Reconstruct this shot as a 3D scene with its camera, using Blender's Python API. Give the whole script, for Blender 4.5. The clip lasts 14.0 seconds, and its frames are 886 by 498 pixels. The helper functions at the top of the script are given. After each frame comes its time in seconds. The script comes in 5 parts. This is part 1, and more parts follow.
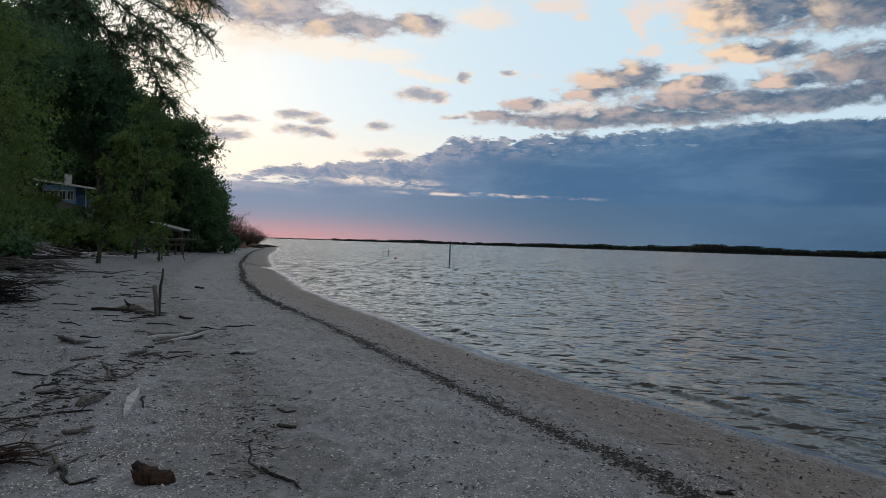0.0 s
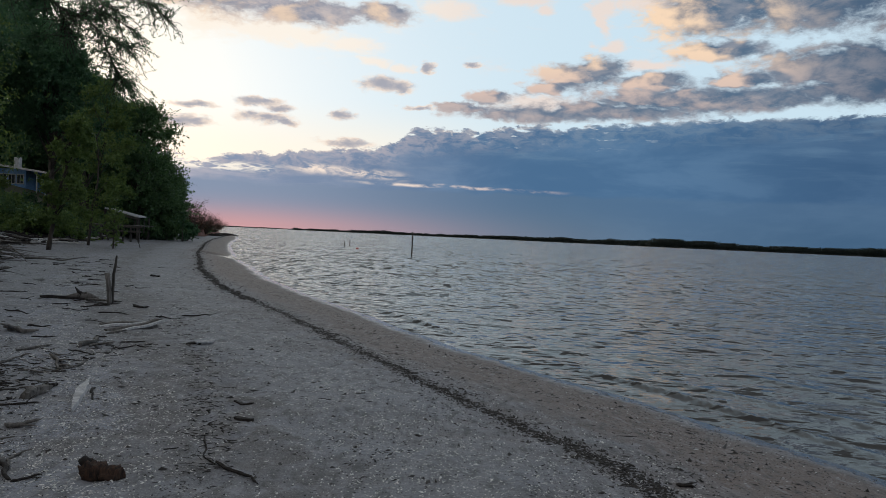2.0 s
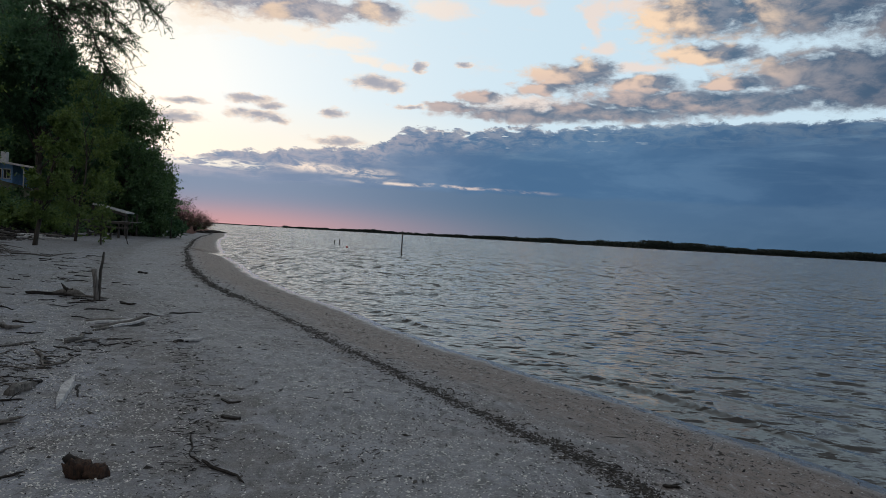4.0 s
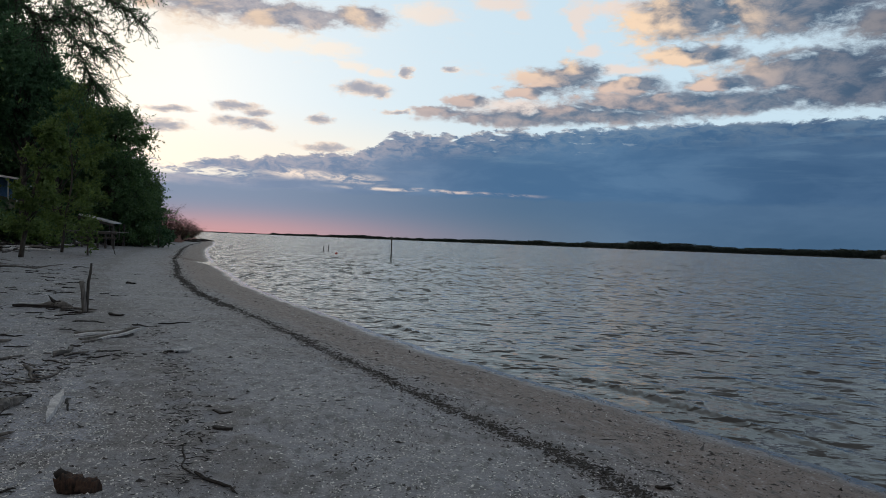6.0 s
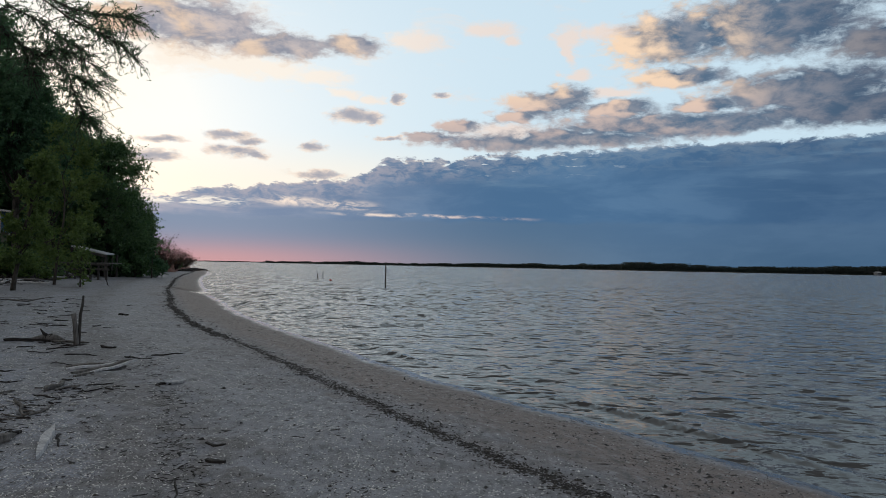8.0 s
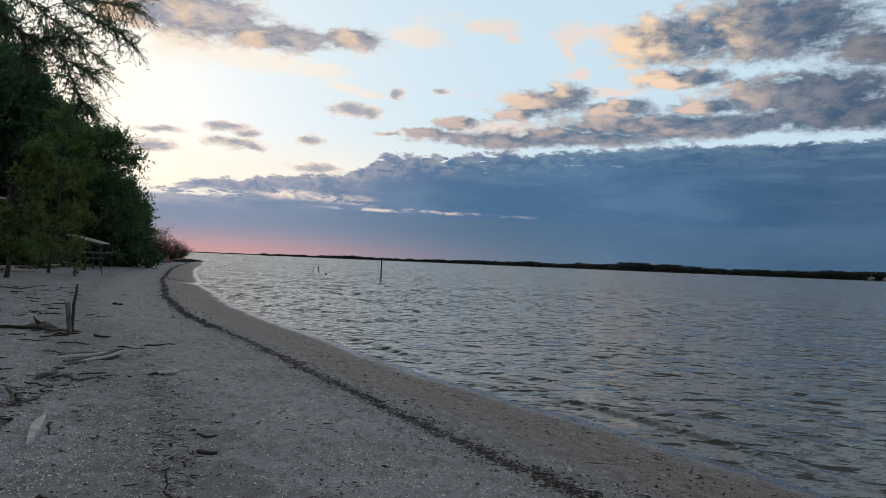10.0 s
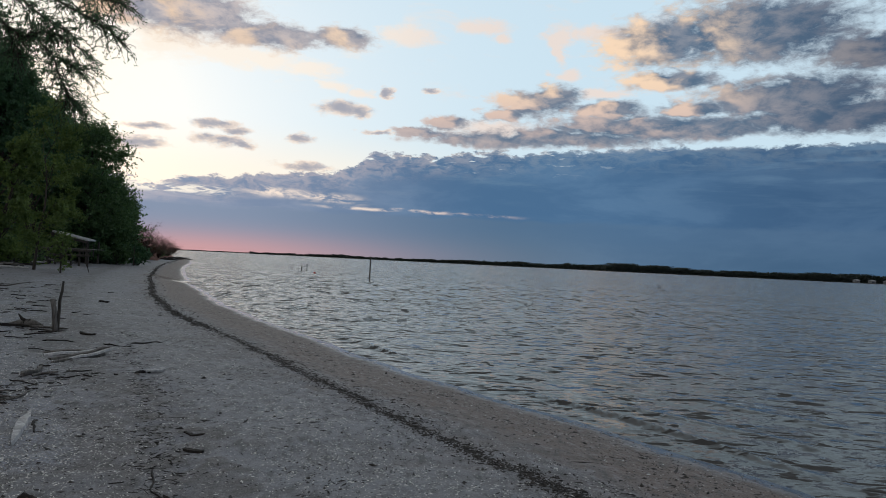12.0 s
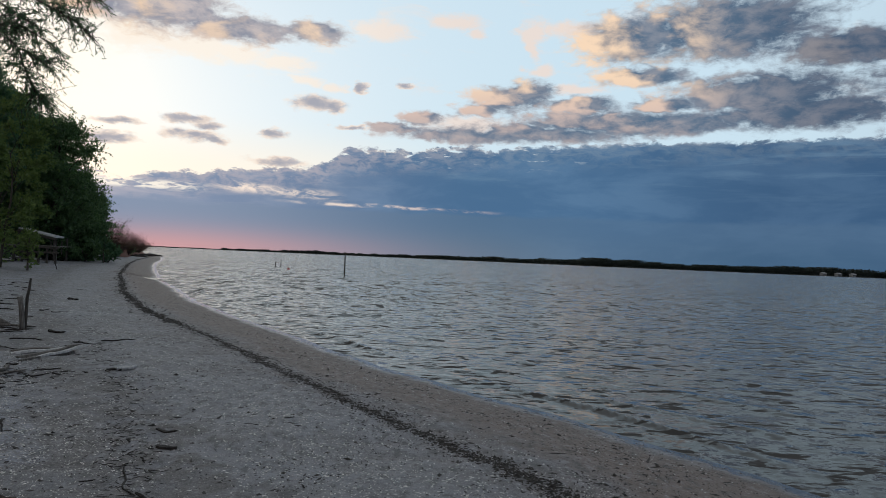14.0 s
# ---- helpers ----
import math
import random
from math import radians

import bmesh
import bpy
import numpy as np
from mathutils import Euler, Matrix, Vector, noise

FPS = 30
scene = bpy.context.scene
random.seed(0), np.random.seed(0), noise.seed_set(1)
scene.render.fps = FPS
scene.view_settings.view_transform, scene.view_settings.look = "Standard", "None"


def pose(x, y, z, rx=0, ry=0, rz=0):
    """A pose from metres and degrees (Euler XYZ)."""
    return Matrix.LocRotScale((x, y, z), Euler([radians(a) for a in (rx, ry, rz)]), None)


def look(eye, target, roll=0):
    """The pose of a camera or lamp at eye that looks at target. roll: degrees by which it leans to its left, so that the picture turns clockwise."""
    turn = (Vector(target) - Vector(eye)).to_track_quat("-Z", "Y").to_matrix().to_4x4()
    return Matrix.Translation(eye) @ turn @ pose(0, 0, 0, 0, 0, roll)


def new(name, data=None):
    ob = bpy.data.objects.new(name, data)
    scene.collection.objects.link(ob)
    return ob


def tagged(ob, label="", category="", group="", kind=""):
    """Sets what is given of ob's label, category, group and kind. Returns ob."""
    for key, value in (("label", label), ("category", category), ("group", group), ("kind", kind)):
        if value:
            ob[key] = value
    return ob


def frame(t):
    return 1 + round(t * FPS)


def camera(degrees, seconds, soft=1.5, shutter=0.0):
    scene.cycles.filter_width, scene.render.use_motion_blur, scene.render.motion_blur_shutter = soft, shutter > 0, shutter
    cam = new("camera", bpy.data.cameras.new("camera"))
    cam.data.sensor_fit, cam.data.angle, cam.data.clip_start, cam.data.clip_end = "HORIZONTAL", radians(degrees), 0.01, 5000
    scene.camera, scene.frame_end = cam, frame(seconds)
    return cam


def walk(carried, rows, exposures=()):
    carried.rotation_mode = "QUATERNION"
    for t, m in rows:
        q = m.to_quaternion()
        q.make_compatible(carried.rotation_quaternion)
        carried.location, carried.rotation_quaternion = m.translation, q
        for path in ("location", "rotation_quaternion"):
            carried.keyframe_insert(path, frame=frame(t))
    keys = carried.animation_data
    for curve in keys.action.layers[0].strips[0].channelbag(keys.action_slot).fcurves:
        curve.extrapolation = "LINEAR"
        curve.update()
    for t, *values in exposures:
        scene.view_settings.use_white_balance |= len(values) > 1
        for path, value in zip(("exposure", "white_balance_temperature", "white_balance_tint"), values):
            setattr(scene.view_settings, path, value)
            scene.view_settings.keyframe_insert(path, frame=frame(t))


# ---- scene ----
cam = camera(65.0, 14.0, soft=0.5)
PATH = [
    (0, (0.334, 0.063, 1.999), (0.273, 2.062, 1.983), 1.8),
    (0.5, (0.338, 0.068, 1.993), (0.318, 2.068, 1.974), 1.9),
    (1, (0.339, 0.088, 1.997), (0.35, 2.088, 1.972), 2.0),
    (1.5, (0.326, 0.138, 1.985), (0.359, 2.137, 1.95), 2.2),
    (2, (0.313, 0.163, 1.988), (0.362, 2.162, 1.951), 2.6),
    (2.5, (0.322, 0.162, 1.986), (0.379, 2.161, 1.949), 2.8),
    (3, (0.32, 0.166, 1.985), (0.395, 2.164, 1.95), 3.1),
    (3.5, (0.317, 0.17, 1.987), (0.395, 2.168, 1.95), 3.2),
    (6, (0.313, 0.149, 2.006), (0.421, 2.146, 1.983), 2.2),
    (6.5, (0.327, 0.097, 2.019), (0.442, 2.093, 2.035), 1.2),
    (7, (0.326, 0.111, 2.022), (0.444, 2.107, 2.054), 0.9),
    (7.5, (0.326, 0.131, 2.022), (0.444, 2.127, 2.067), 1.0),
    (8, (0.335, 0.137, 2.023), (0.457, 2.133, 2.071), 1.1),
    (10.5, (0.332, 0.154, 2.017), (0.472, 2.149, 2.054), 2.6),
    (11, (0.332, 0.135, 2.021), (0.48, 2.129, 2.06), 2.8),
    (11.5, (0.328, 0.144, 2.016), (0.482, 2.138, 2.057), 2.9),
    (12, (0.335, 0.134, 2.017), (0.5, 2.127, 2.055), 2.7),
    (12.5, (0.34, 0.131, 2.013), (0.522, 2.123, 2.052), 2.7),
    (13, (0.34, 0.116, 2.015), (0.545, 2.105, 2.052), 2.7),
    (13.5, (0.337, 0.116, 2.018), (0.555, 2.104, 2.05), 2.4),
    (14, (0.341, 0.119, 2.004), (0.578, 2.105, 2.032), 2.4),
]
walk(cam, [(t, look(eye, aim, roll)) for t, eye, aim, roll in PATH])

# ---------------------------------------------------------------- light
SUN_AZIMUTH, SUN_ELEVATION = -34.0, 4.0      # degrees; azimuth from +y towards +x


class Nodes:
    """Short hand for building a node tree."""

    def __init__(self, tree):
        self.tree = tree
        tree.nodes.clear()

    def put(self, kind, **settings):
        node = self.tree.nodes.new(kind)
        for key, value in settings.items():
            if key == "operation":
                node.operation = value
            elif key == "blend_type":
                node.blend_type = value
            elif key == "data_type":
                node.data_type = value
        return node

    def wire(self, socket, value):
        if isinstance(value, bpy.types.NodeSocket):
            self.tree.links.new(value, socket)
        elif isinstance(value, (tuple, list)) and len(value) == 3 and socket.type == "RGBA":
            socket.default_value = (*value, 1.0)
        else:
            socket.default_value = value

    def math(self, operation, a, b=0.0, c=0.0, clamp=False):
        node = self.put("ShaderNodeMath", operation=operation)
        node.use_clamp = clamp
        for socket, value in zip(node.inputs, (a, b, c)):
            self.wire(socket, value)
        return node.outputs[0]

    def vec(self, operation, a, b=(0, 0, 0)):
        node = self.put("ShaderNodeVectorMath", operation=operation)
        self.wire(node.inputs[0], a)
        self.wire(node.inputs[1], b)
        return node.outputs["Value"] if operation in ("LENGTH", "DOT_PRODUCT", "DISTANCE") else node.outputs[0]

    def join(self, x, y, z=0.0):
        node = self.put("ShaderNodeCombineXYZ")
        for socket, value in zip(node.inputs, (x, y, z)):
            self.wire(socket, value)
        return node.outputs[0]

    def split(self, v):
        node = self.put("ShaderNodeSeparateXYZ")
        self.wire(node.inputs[0], v)
        return node.outputs

    def ramp(self, value, low, high, to_low=0.0, to_high=1.0, smooth=True):
        node = self.put("ShaderNodeMapRange")
        node.interpolation_type = "SMOOTHSTEP" if smooth else "LINEAR"
        node.clamp = True
        for socket, v in zip(node.inputs, (value, low, high, to_low, to_high)):
            self.wire(socket, v)
        return node.outputs[0]

    def noise(self, vector, scale, detail=4.0, rough=0.55, distortion=0.0):
        node = self.put("ShaderNodeTexNoise")
        self.wire(node.inputs["Vector"], vector)
        for key, v in (("Scale", scale), ("Detail", detail), ("Roughness", rough), ("Distortion", distortion)):
            self.wire(node.inputs[key], v)
        return node.outputs[0]

    def voronoi(self, vector, scale, out="Distance"):
        node = self.put("ShaderNodeTexVoronoi")
        self.wire(node.inputs["Vector"], vector)
        self.wire(node.inputs["Scale"], scale)
        return node.outputs[out]

    def mix(self, factor, a, b, blend="MIX"):
        node = self.put("ShaderNodeMix", data_type="RGBA", blend_type=blend)
        self.wire(node.inputs[0], factor)
        self.wire(node.inputs[6], a)
        self.wire(node.inputs[7], b)
        return node.outputs[2]

    def scaled(self, color, factor):
        node = self.put("ShaderNodeVectorMath", operation="SCALE")
        self.wire(node.inputs[0], color)
        self.wire(node.inputs["Scale"], factor)
        return node.outputs[0]


def build_world():
    world = bpy.data.worlds.new("evening_sky")
    world.use_nodes = True
    scene.world = world
    n = Nodes(world.node_tree)
    coords = n.put("ShaderNodeTexCoord").outputs["Generated"]
    dx, dy, dz = n.split(n.vec("NORMALIZE", coords))
    azim = n.math("MULTIPLY", n.math("ARCTAN2", dx, dy), 57.2958)
    elev = n.math("MULTIPLY", n.math("ARCSINE", dz), 57.2958)
    at = n.join(azim, elev)

    # clear sky: the Nishita sky at dusk, a cool wash over it and the sunset's glow
    sky = n.put("ShaderNodeTexSky")
    sky.sky_type, sky.sun_disc = "NISHITA", False
    sky.sun_elevation, sky.sun_rotation = radians(SUN_ELEVATION), radians(SUN_AZIMUTH)
    glow_at = n.vec("MULTIPLY", n.vec("SUBTRACT", at, (-24.0, 10.0, 0.0)), (1 / 22.0, 1 / 15.0, 0.0))
    glow = n.math("EXPONENT", n.math("MULTIPLY", n.math("POWER", n.vec("LENGTH", glow_at), 2.0), -1.0))
    core_at = n.vec("MULTIPLY", n.vec("SUBTRACT", at, (-25.0, 13.0, 0.0)), (1 / 7.0, 1 / 6.0, 0.0))
    core = n.math("EXPONENT", n.math("MULTIPLY", n.math("POWER", n.vec("LENGTH", core_at), 2.0), -1.0))
    west = n.ramp(n.math("ABSOLUTE", n.math("SUBTRACT", azim, 5.0)), 40.0, 120.0)
    blue = n.mix(west, (0.57, 0.735, 0.85), (0.44, 0.43, 0.43))
    blue = n.mix(n.ramp(azim, 30.0, 60.0, 0.0, 0.6), blue, (0.24, 0.30, 0.38))
    blue = n.mix(n.ramp(elev, 18.0, 70.0), blue, (0.34, 0.36, 0.39))
    clear = n.mix(glow, blue, (0.90, 0.93, 0.94))
    warm_low = n.math("MULTIPLY", n.ramp(elev, 11.0, 6.0), n.ramp(azim, 12.0, -6.0))
    clear = n.mix(n.math("MULTIPLY", warm_low, 0.8), clear, (0.93, 0.85, 0.74))
    clear = n.mix(core, clear, (1.04, 0.98, 0.86))
    clear = n.mix(1.0, clear, n.scaled(sky.outputs[0], 0.015), "ADD")

    # small ragged warp, so that no cloud keeps a smooth outline; drawn out sideways
    def clouds(p, kinds, ragged):
        swirl = n.put("ShaderNodeTexNoise")
        n.wire(swirl.inputs["Vector"], n.vec("MULTIPLY", p, (0.42, 0.80, 0.0)))
        for key, v in (("Scale", 1.0), ("Detail", 5.0 if ragged else 2.0), ("Roughness", 0.56)):
            n.wire(swirl.inputs[key], v)
        warp = n.vec("MULTIPLY", n.vec("SUBTRACT", swirl.outputs[1], (0.5, 0.5, 0.5)), (3.4, 1.25, 0.0))
        q = n.vec("ADD", p, warp)
        best = None
        for a, e, ra, re in kinds:
            fit = n.put("ShaderNodeVectorMath", operation="MULTIPLY_ADD")
            n.wire(fit.inputs[0], q)
            n.wire(fit.inputs[1], (1 / ra, 1 / re, 0.0))
            n.wire(fit.inputs[2], (-a / ra, -e / re, 0.0))
            r = n.vec("LENGTH", fit.outputs[0])
            best = r if best is None else n.math("MINIMUM", best, r)
        return n.math("SUBTRACT", 1.0, best)

    billow = n.noise(n.vec("MULTIPLY", at, (0.42, 0.80, 0.0)), 1.0, 9.0, 0.62, 0.25)
    tatter = n.noise(n.vec("MULTIPLY", at, (0.80, 1.75, 0.0)), 1.0, 7.0, 0.66, 0.5)
    # away from the view broken cloud goes on all round and overhead
    rest = n.ramp(n.math("ABSOLUTE", n.math("ADD", azim, 3.0)), 33.0, 42.0)
    rest = n.math("MAXIMUM", rest, n.ramp(n.math("SUBTRACT", elev, n.ramp(azim, 20.0, -5.0, 0.0, 9.0)), 20.0, 27.0))
    rest = n.math("SUBTRACT", n.math("MULTIPLY", rest, 1.25), 1.3)
    rest = n.math("ADD", rest, n.math("MULTIPLY", n.math("SUBTRACT", n.noise(n.vec("MULTIPLY", at, (0.07, 0.13, 0.0)), 1.0, 5.0, 0.6), 0.5), 2.4))

    def shade(kinds, density, edge):
        shape = n.math("MAXIMUM", clouds(at, kinds, True), -1.2)
        if kinds is BROAD:
            shape = n.math("MAXIMUM", shape, rest)
        v = n.math("ADD", n.math("ADD", shape, 0.06), n.math("MULTIPLY", n.math("SUBTRACT", billow, 0.5), 1.2))
        v = n.math("ADD", v, n.math("MULTIPLY", n.math("SUBTRACT", tatter, 0.5), 0.75))
        return v, n.math("MULTIPLY", n.ramp(v, -0.02, edge), density)

    # thin pale cloud, high and lit through
    wisp = n.noise(n.vec("MULTIPLY", at, (0.15, 0.42, 0.0)), 1.0, 8.0, 0.62, 0.6)
    wisp = n.math("MULTIPLY", n.ramp(wisp, 0.54, 0.76, 0.0, 0.55), n.ramp(elev, 9.5, 14.0))
    pale = n.mix(n.ramp(azim, -12.0, 10.0), (1.0, 0.90, 0.78), (0.86, 0.72, 0.64))
    clear = n.mix(wisp, clear, pale)
    clear = n.mix(shade(PALE, 0.85, 0.75)[1], clear, pale)

    # broken cumulus: peach where it faces the sun, blue-grey on the lee and below
    here, mask = shade(BROAD, 1.0, 0.55)
    puff, puff_mask = shade(PUFFS, 0.92, 0.55)
    facing = n.math("SUBTRACT", n.math("MINIMUM", clouds(at, BROAD, False), 0.75), n.math("MINIMUM", clouds(n.vec("ADD", at, (-1.7, -0.12, 0.0)), BROAD, False), 0.75))
    facing = n.math("ADD", facing, n.math("MULTIPLY", n.math("SUBTRACT", billow, 0.52), 0.9))
    lit = n.ramp(facing, -0.12, 0.42)
    lit = n.math("MULTIPLY", lit, n.ramp(azim, 31.0, 23.0, 0.12, 1.0))
    lit = n.math("MULTIPLY", lit, n.ramp(elev, 9.6, 12.4, 0.30, 1.0))
    lit = n.math("MULTIPLY", lit, n.ramp(azim, -8.0, -1.0, 0.55, 1.0))
    east = n.ramp(azim, -20.0, 22.0)
    body = n.mix(east, (0.37, 0.37, 0.43), (0.120, 0.190, 0.280))
    body = n.mix(n.ramp(billow, 0.36, 0.66), n.vec("MULTIPLY", body, (0.80, 0.84, 0.88)), n.mix(east, (0.58, 0.52, 0.52), (0.245, 0.275, 0.335)))
    body = n.mix(n.ramp(here, 0.55, 0.02, 0.0, 0.70), body, n.mix(east, (0.96, 0.80, 0.66), (0.42, 0.40, 0.43)))
    body = n.mix(n.ramp(n.math("MAXIMUM", n.math("ABSOLUTE", azim), n.math("MULTIPLY", elev, 2.0)), 45.0, 70.0), body, (0.34, 0.335, 0.335))
    body = n.mix(n.ramp(azim, 24.0, 38.0), body, n.vec("MULTIPLY", body, (0.60, 0.64, 0.70)))
    sunlit = n.mix(n.ramp(azim, -20.0, -6.0), (1.10, 0.74, 0.40), n.mix(n.ramp(elev, 11.5, 15.5), (0.74, 0.56, 0.48), (1.0, 0.74, 0.52)))
    sky_now = n.mix(mask, clear, n.mix(n.math("MULTIPLY", lit, 0.92), body, sunlit))
    small = n.mix(n.ramp(tatter, 0.36, 0.56), (0.42, 0.41, 0.46), (0.92, 0.76, 0.64))
    small = n.mix(n.ramp(puff, 0.25, 1.0), small, (0.36, 0.36, 0.42))
    sky_now = n.mix(puff_mask, sky_now, small)

    # the long low bank of cloud over the far shore, heaped along its top
    drift = n.noise(n.vec("MULTIPLY", at, (0.10, 0.30, 0.0)), 1.0, 6.0, 0.6, 0.3)
    ripple = n.noise(n.vec("MULTIPLY", at, (0.34, 1.0, 0.0)), 1.0, 8.0, 0.66, 0.5)
    top = n.math("ADD", n.ramp(azim, -20.0, -4.0, 5.1, 7.2, False), n.ramp(azim, -4.0, -0.5, 0.0, 1.4))
    top = n.math("ADD", top, n.ramp(azim, -0.5, 22.0, 0.0, 1.2, False))
    heaps = n.math("ADD", n.math("MULTIPLY", n.math("SUBTRACT", billow, 0.5), n.ramp(azim, 6.0, 18.0, 3.0, 0.7)), n.math("MULTIPLY", n.math("SUBTRACT", tatter, 0.5), 1.3))
    top = n.math("ADD", top, heaps)
    under = n.math("SUBTRACT", top, elev)
    bank = n.ramp(under, -0.05, 0.22)
    west_bank = n.ramp(azim, -18.0, 10.0)
    deep = n.mix(west_bank, (0.235, 0.295, 0.42), (0.070, 0.155, 0.285))
    deep = n.mix(n.math("MULTIPLY", n.ramp(drift, 0.42, 0.62), 0.75), deep, n.mix(west_bank, (0.33, 0.37, 0.48), (0.105, 0.205, 0.345)))
    crest = n.math("MULTIPLY", n.ramp(under, 2.6, 0.1), n.ramp(tatter, 0.38, 0.64))
    deep = n.mix(n.math("MULTIPLY", crest, 0.75), deep, n.mix(n.ramp(azim, -6.0, 16.0), (0.52, 0.47, 0.50), (0.185, 0.265, 0.36)))
    rim = n.mix(n.ramp(azim, -8.0, 20.0), (0.98, 0.83, 0.68), (0.56, 0.60, 0.64))
    deep = n.mix(n.math("MULTIPLY", n.ramp(under, 0.42, 0.02), n.ramp(ripple, 0.42, 0.60, 0.1, 0.8)), deep, rim)
    deep = n.mix(n.ramp(azim, 16.0, 34.0), deep, n.vec("MULTIPLY", deep, (0.70, 0.72, 0.76)))
    streaks = n.noise(n.vec("MULTIPLY", at, (0.09, 0.85, 0.0)), 1.0, 6.0, 0.6, 0.4)
    deep = n.mix(n.math("MULTIPLY", n.ramp(streaks, 0.50, 0.68), n.ramp(under, 5.0, 0.5, 0.10, 0.7)), deep, n.mix(west_bank, (0.46, 0.45, 0.52), (0.135, 0.235, 0.355)))
    # breaks in the bank that the light behind it shines through
    chink = n.noise(n.vec("ADD", n.vec("MULTIPLY", at, (0.55, 2.6, 0.0)), (3.0, 0.0, 7.0)), 1.0, 5.0, 0.6, 0.5)
    where = n.math("MULTIPLY", n.ramp(under, 2.2, 0.4), n.math("MULTIPLY", n.ramp(azim, 2.0, 7.0), n.ramp(azim, 22.0, 14.0)))
    deep = n.mix(n.math("MULTIPLY", n.ramp(chink, 0.60, 0.68), where), deep, (0.62, 0.68, 0.72))
    chink_west = n.math("MULTIPLY", n.ramp(azim, -11.0, -15.0), n.ramp(n.math("ABSOLUTE", n.math("SUBTRACT", elev, 4.75)), 0.5, 0.15))
    deep = n.mix(n.math("MULTIPLY", n.ramp(chink, 0.44, 0.56), chink_west), deep, (0.95, 0.88, 0.78))
    sky_now = n.mix(bank, sky_now, deep)
    # haze and rain below the bank, a pale slit above it, pink where the sun goes down
    veil = n.mix(n.ramp(azim, -18.0, 14.0), (0.27, 0.315, 0.41), (0.115, 0.180, 0.260))
    veil = n.mix(n.ramp(azim, 14.0, 34.0), veil, (0.062, 0.125, 0.205))
    veil = n.mix(n.ramp(elev, 0.2, 3.4), veil, n.mix(n.ramp(azim, -18.0, 12.0), (0.245, 0.305, 0.42), (0.090, 0.165, 0.270)))
    low = n.ramp(n.math("ADD", elev, n.math("MULTIPLY", n.math("SUBTRACT", ripple, 0.5), 0.9)), 3.9, 3.4)
    low = n.math("MULTIPLY", low, n.ramp(azim, 22.0, 8.0, 0.5, 1.0))
    sky_now = n.mix(low, sky_now, veil)
    # two ragged slits of light under the bank, the upper one short
    for height, fall, thick, starts, ends, much in ((4.05, -0.005, 0.20, (-8.0, -2.0), (12.5, 7.0), 0.85), (4.55, -0.055, 0.62, (-12.5, -10.0), (-1.0, -4.0), 0.95)):
        line = n.math("ADD", height, n.math("MULTIPLY", azim, fall))
        line = n.math("ADD", line, n.math("MULTIPLY", n.math("SUBTRACT", drift, 0.5), 0.9))
        slit = n.ramp(n.math("ABSOLUTE", n.math("SUBTRACT", elev, line)), thick, 0.0)
        slit = n.math("MULTIPLY", slit, n.math("MULTIPLY", n.ramp(azim, *starts), n.ramp(azim, *ends)))
        slit = n.math("MULTIPLY", slit, n.ramp(ripple, 0.40, 0.58))
        sky_now = n.mix(n.math("MULTIPLY", slit, much), sky_now, n.mix(n.ramp(azim, -6.0, 10.0), (0.98, 0.82, 0.70), (0.66, 0.54, 0.52)))
    pink_at = n.vec("MULTIPLY", n.vec("SUBTRACT", at, (-17.0, 0.0, 0.0)), (1 / 15.0, 1 / 1.5, 0.0))
    pink = n.math("EXPONENT", n.math("MULTIPLY", n.math("POWER", n.vec("LENGTH", pink_at), 2.0), -1.0))
    sky_now = n.mix(n.math("MULTIPLY", pink, 0.66), sky_now, (0.80, 0.36, 0.33))
    # below the horizon: dim water and land
    sky_now = n.mix(n.ramp(elev, -0.3, -1.5), sky_now, (0.05, 0.06, 0.07))
    back = n.put("ShaderNodeBackground")
    n.wire(back.inputs[0], sky_now)
    back.inputs[1].default_value = 1.0
    out = n.put("ShaderNodeOutputWorld")
    n.wire(out.inputs[0], back.outputs[0])


# clouds: azimuth, elevation, half width, half height, in degrees
BROAD = [
    (-16.4, 18.0, 6.8, 2.5), (-10.8, 17.0, 6.4, 1.35), (-4.6, 17.4, 3.4, 1.15), (-21.0, 17.6, 3.6, 1.7), (20.8, 17.6, 5.2, 2.3), (28.0, 18.0, 9.5, 3.2), (22.0, 14.8, 4.9, 0.85),
    (31.0, 13.3, 8.5, 2.0), (37.0, 16.0, 6.0, 1.6), (33.5, 11.7, 9.5, 1.5), (22.0, 11.3, 13.0, 1.25), (13.2, 10.4, 10.5, 0.9), (11.7, 13.2, 4.0, 1.35), (13.1, 13.8, 2.8, 1.1),
    (9.1, 12.2, 2.6, 0.7), (17.5, 12.7, 3.6, 0.95), (24.1, 12.7, 3.6, 0.8), (7.9, 10.1, 7.5, 0.75), (4.6, 11.4, 2.4, 0.7), (2.4, 10.5, 3.4, 0.45), (45.0, 14.0, 9.0, 5.0),
]
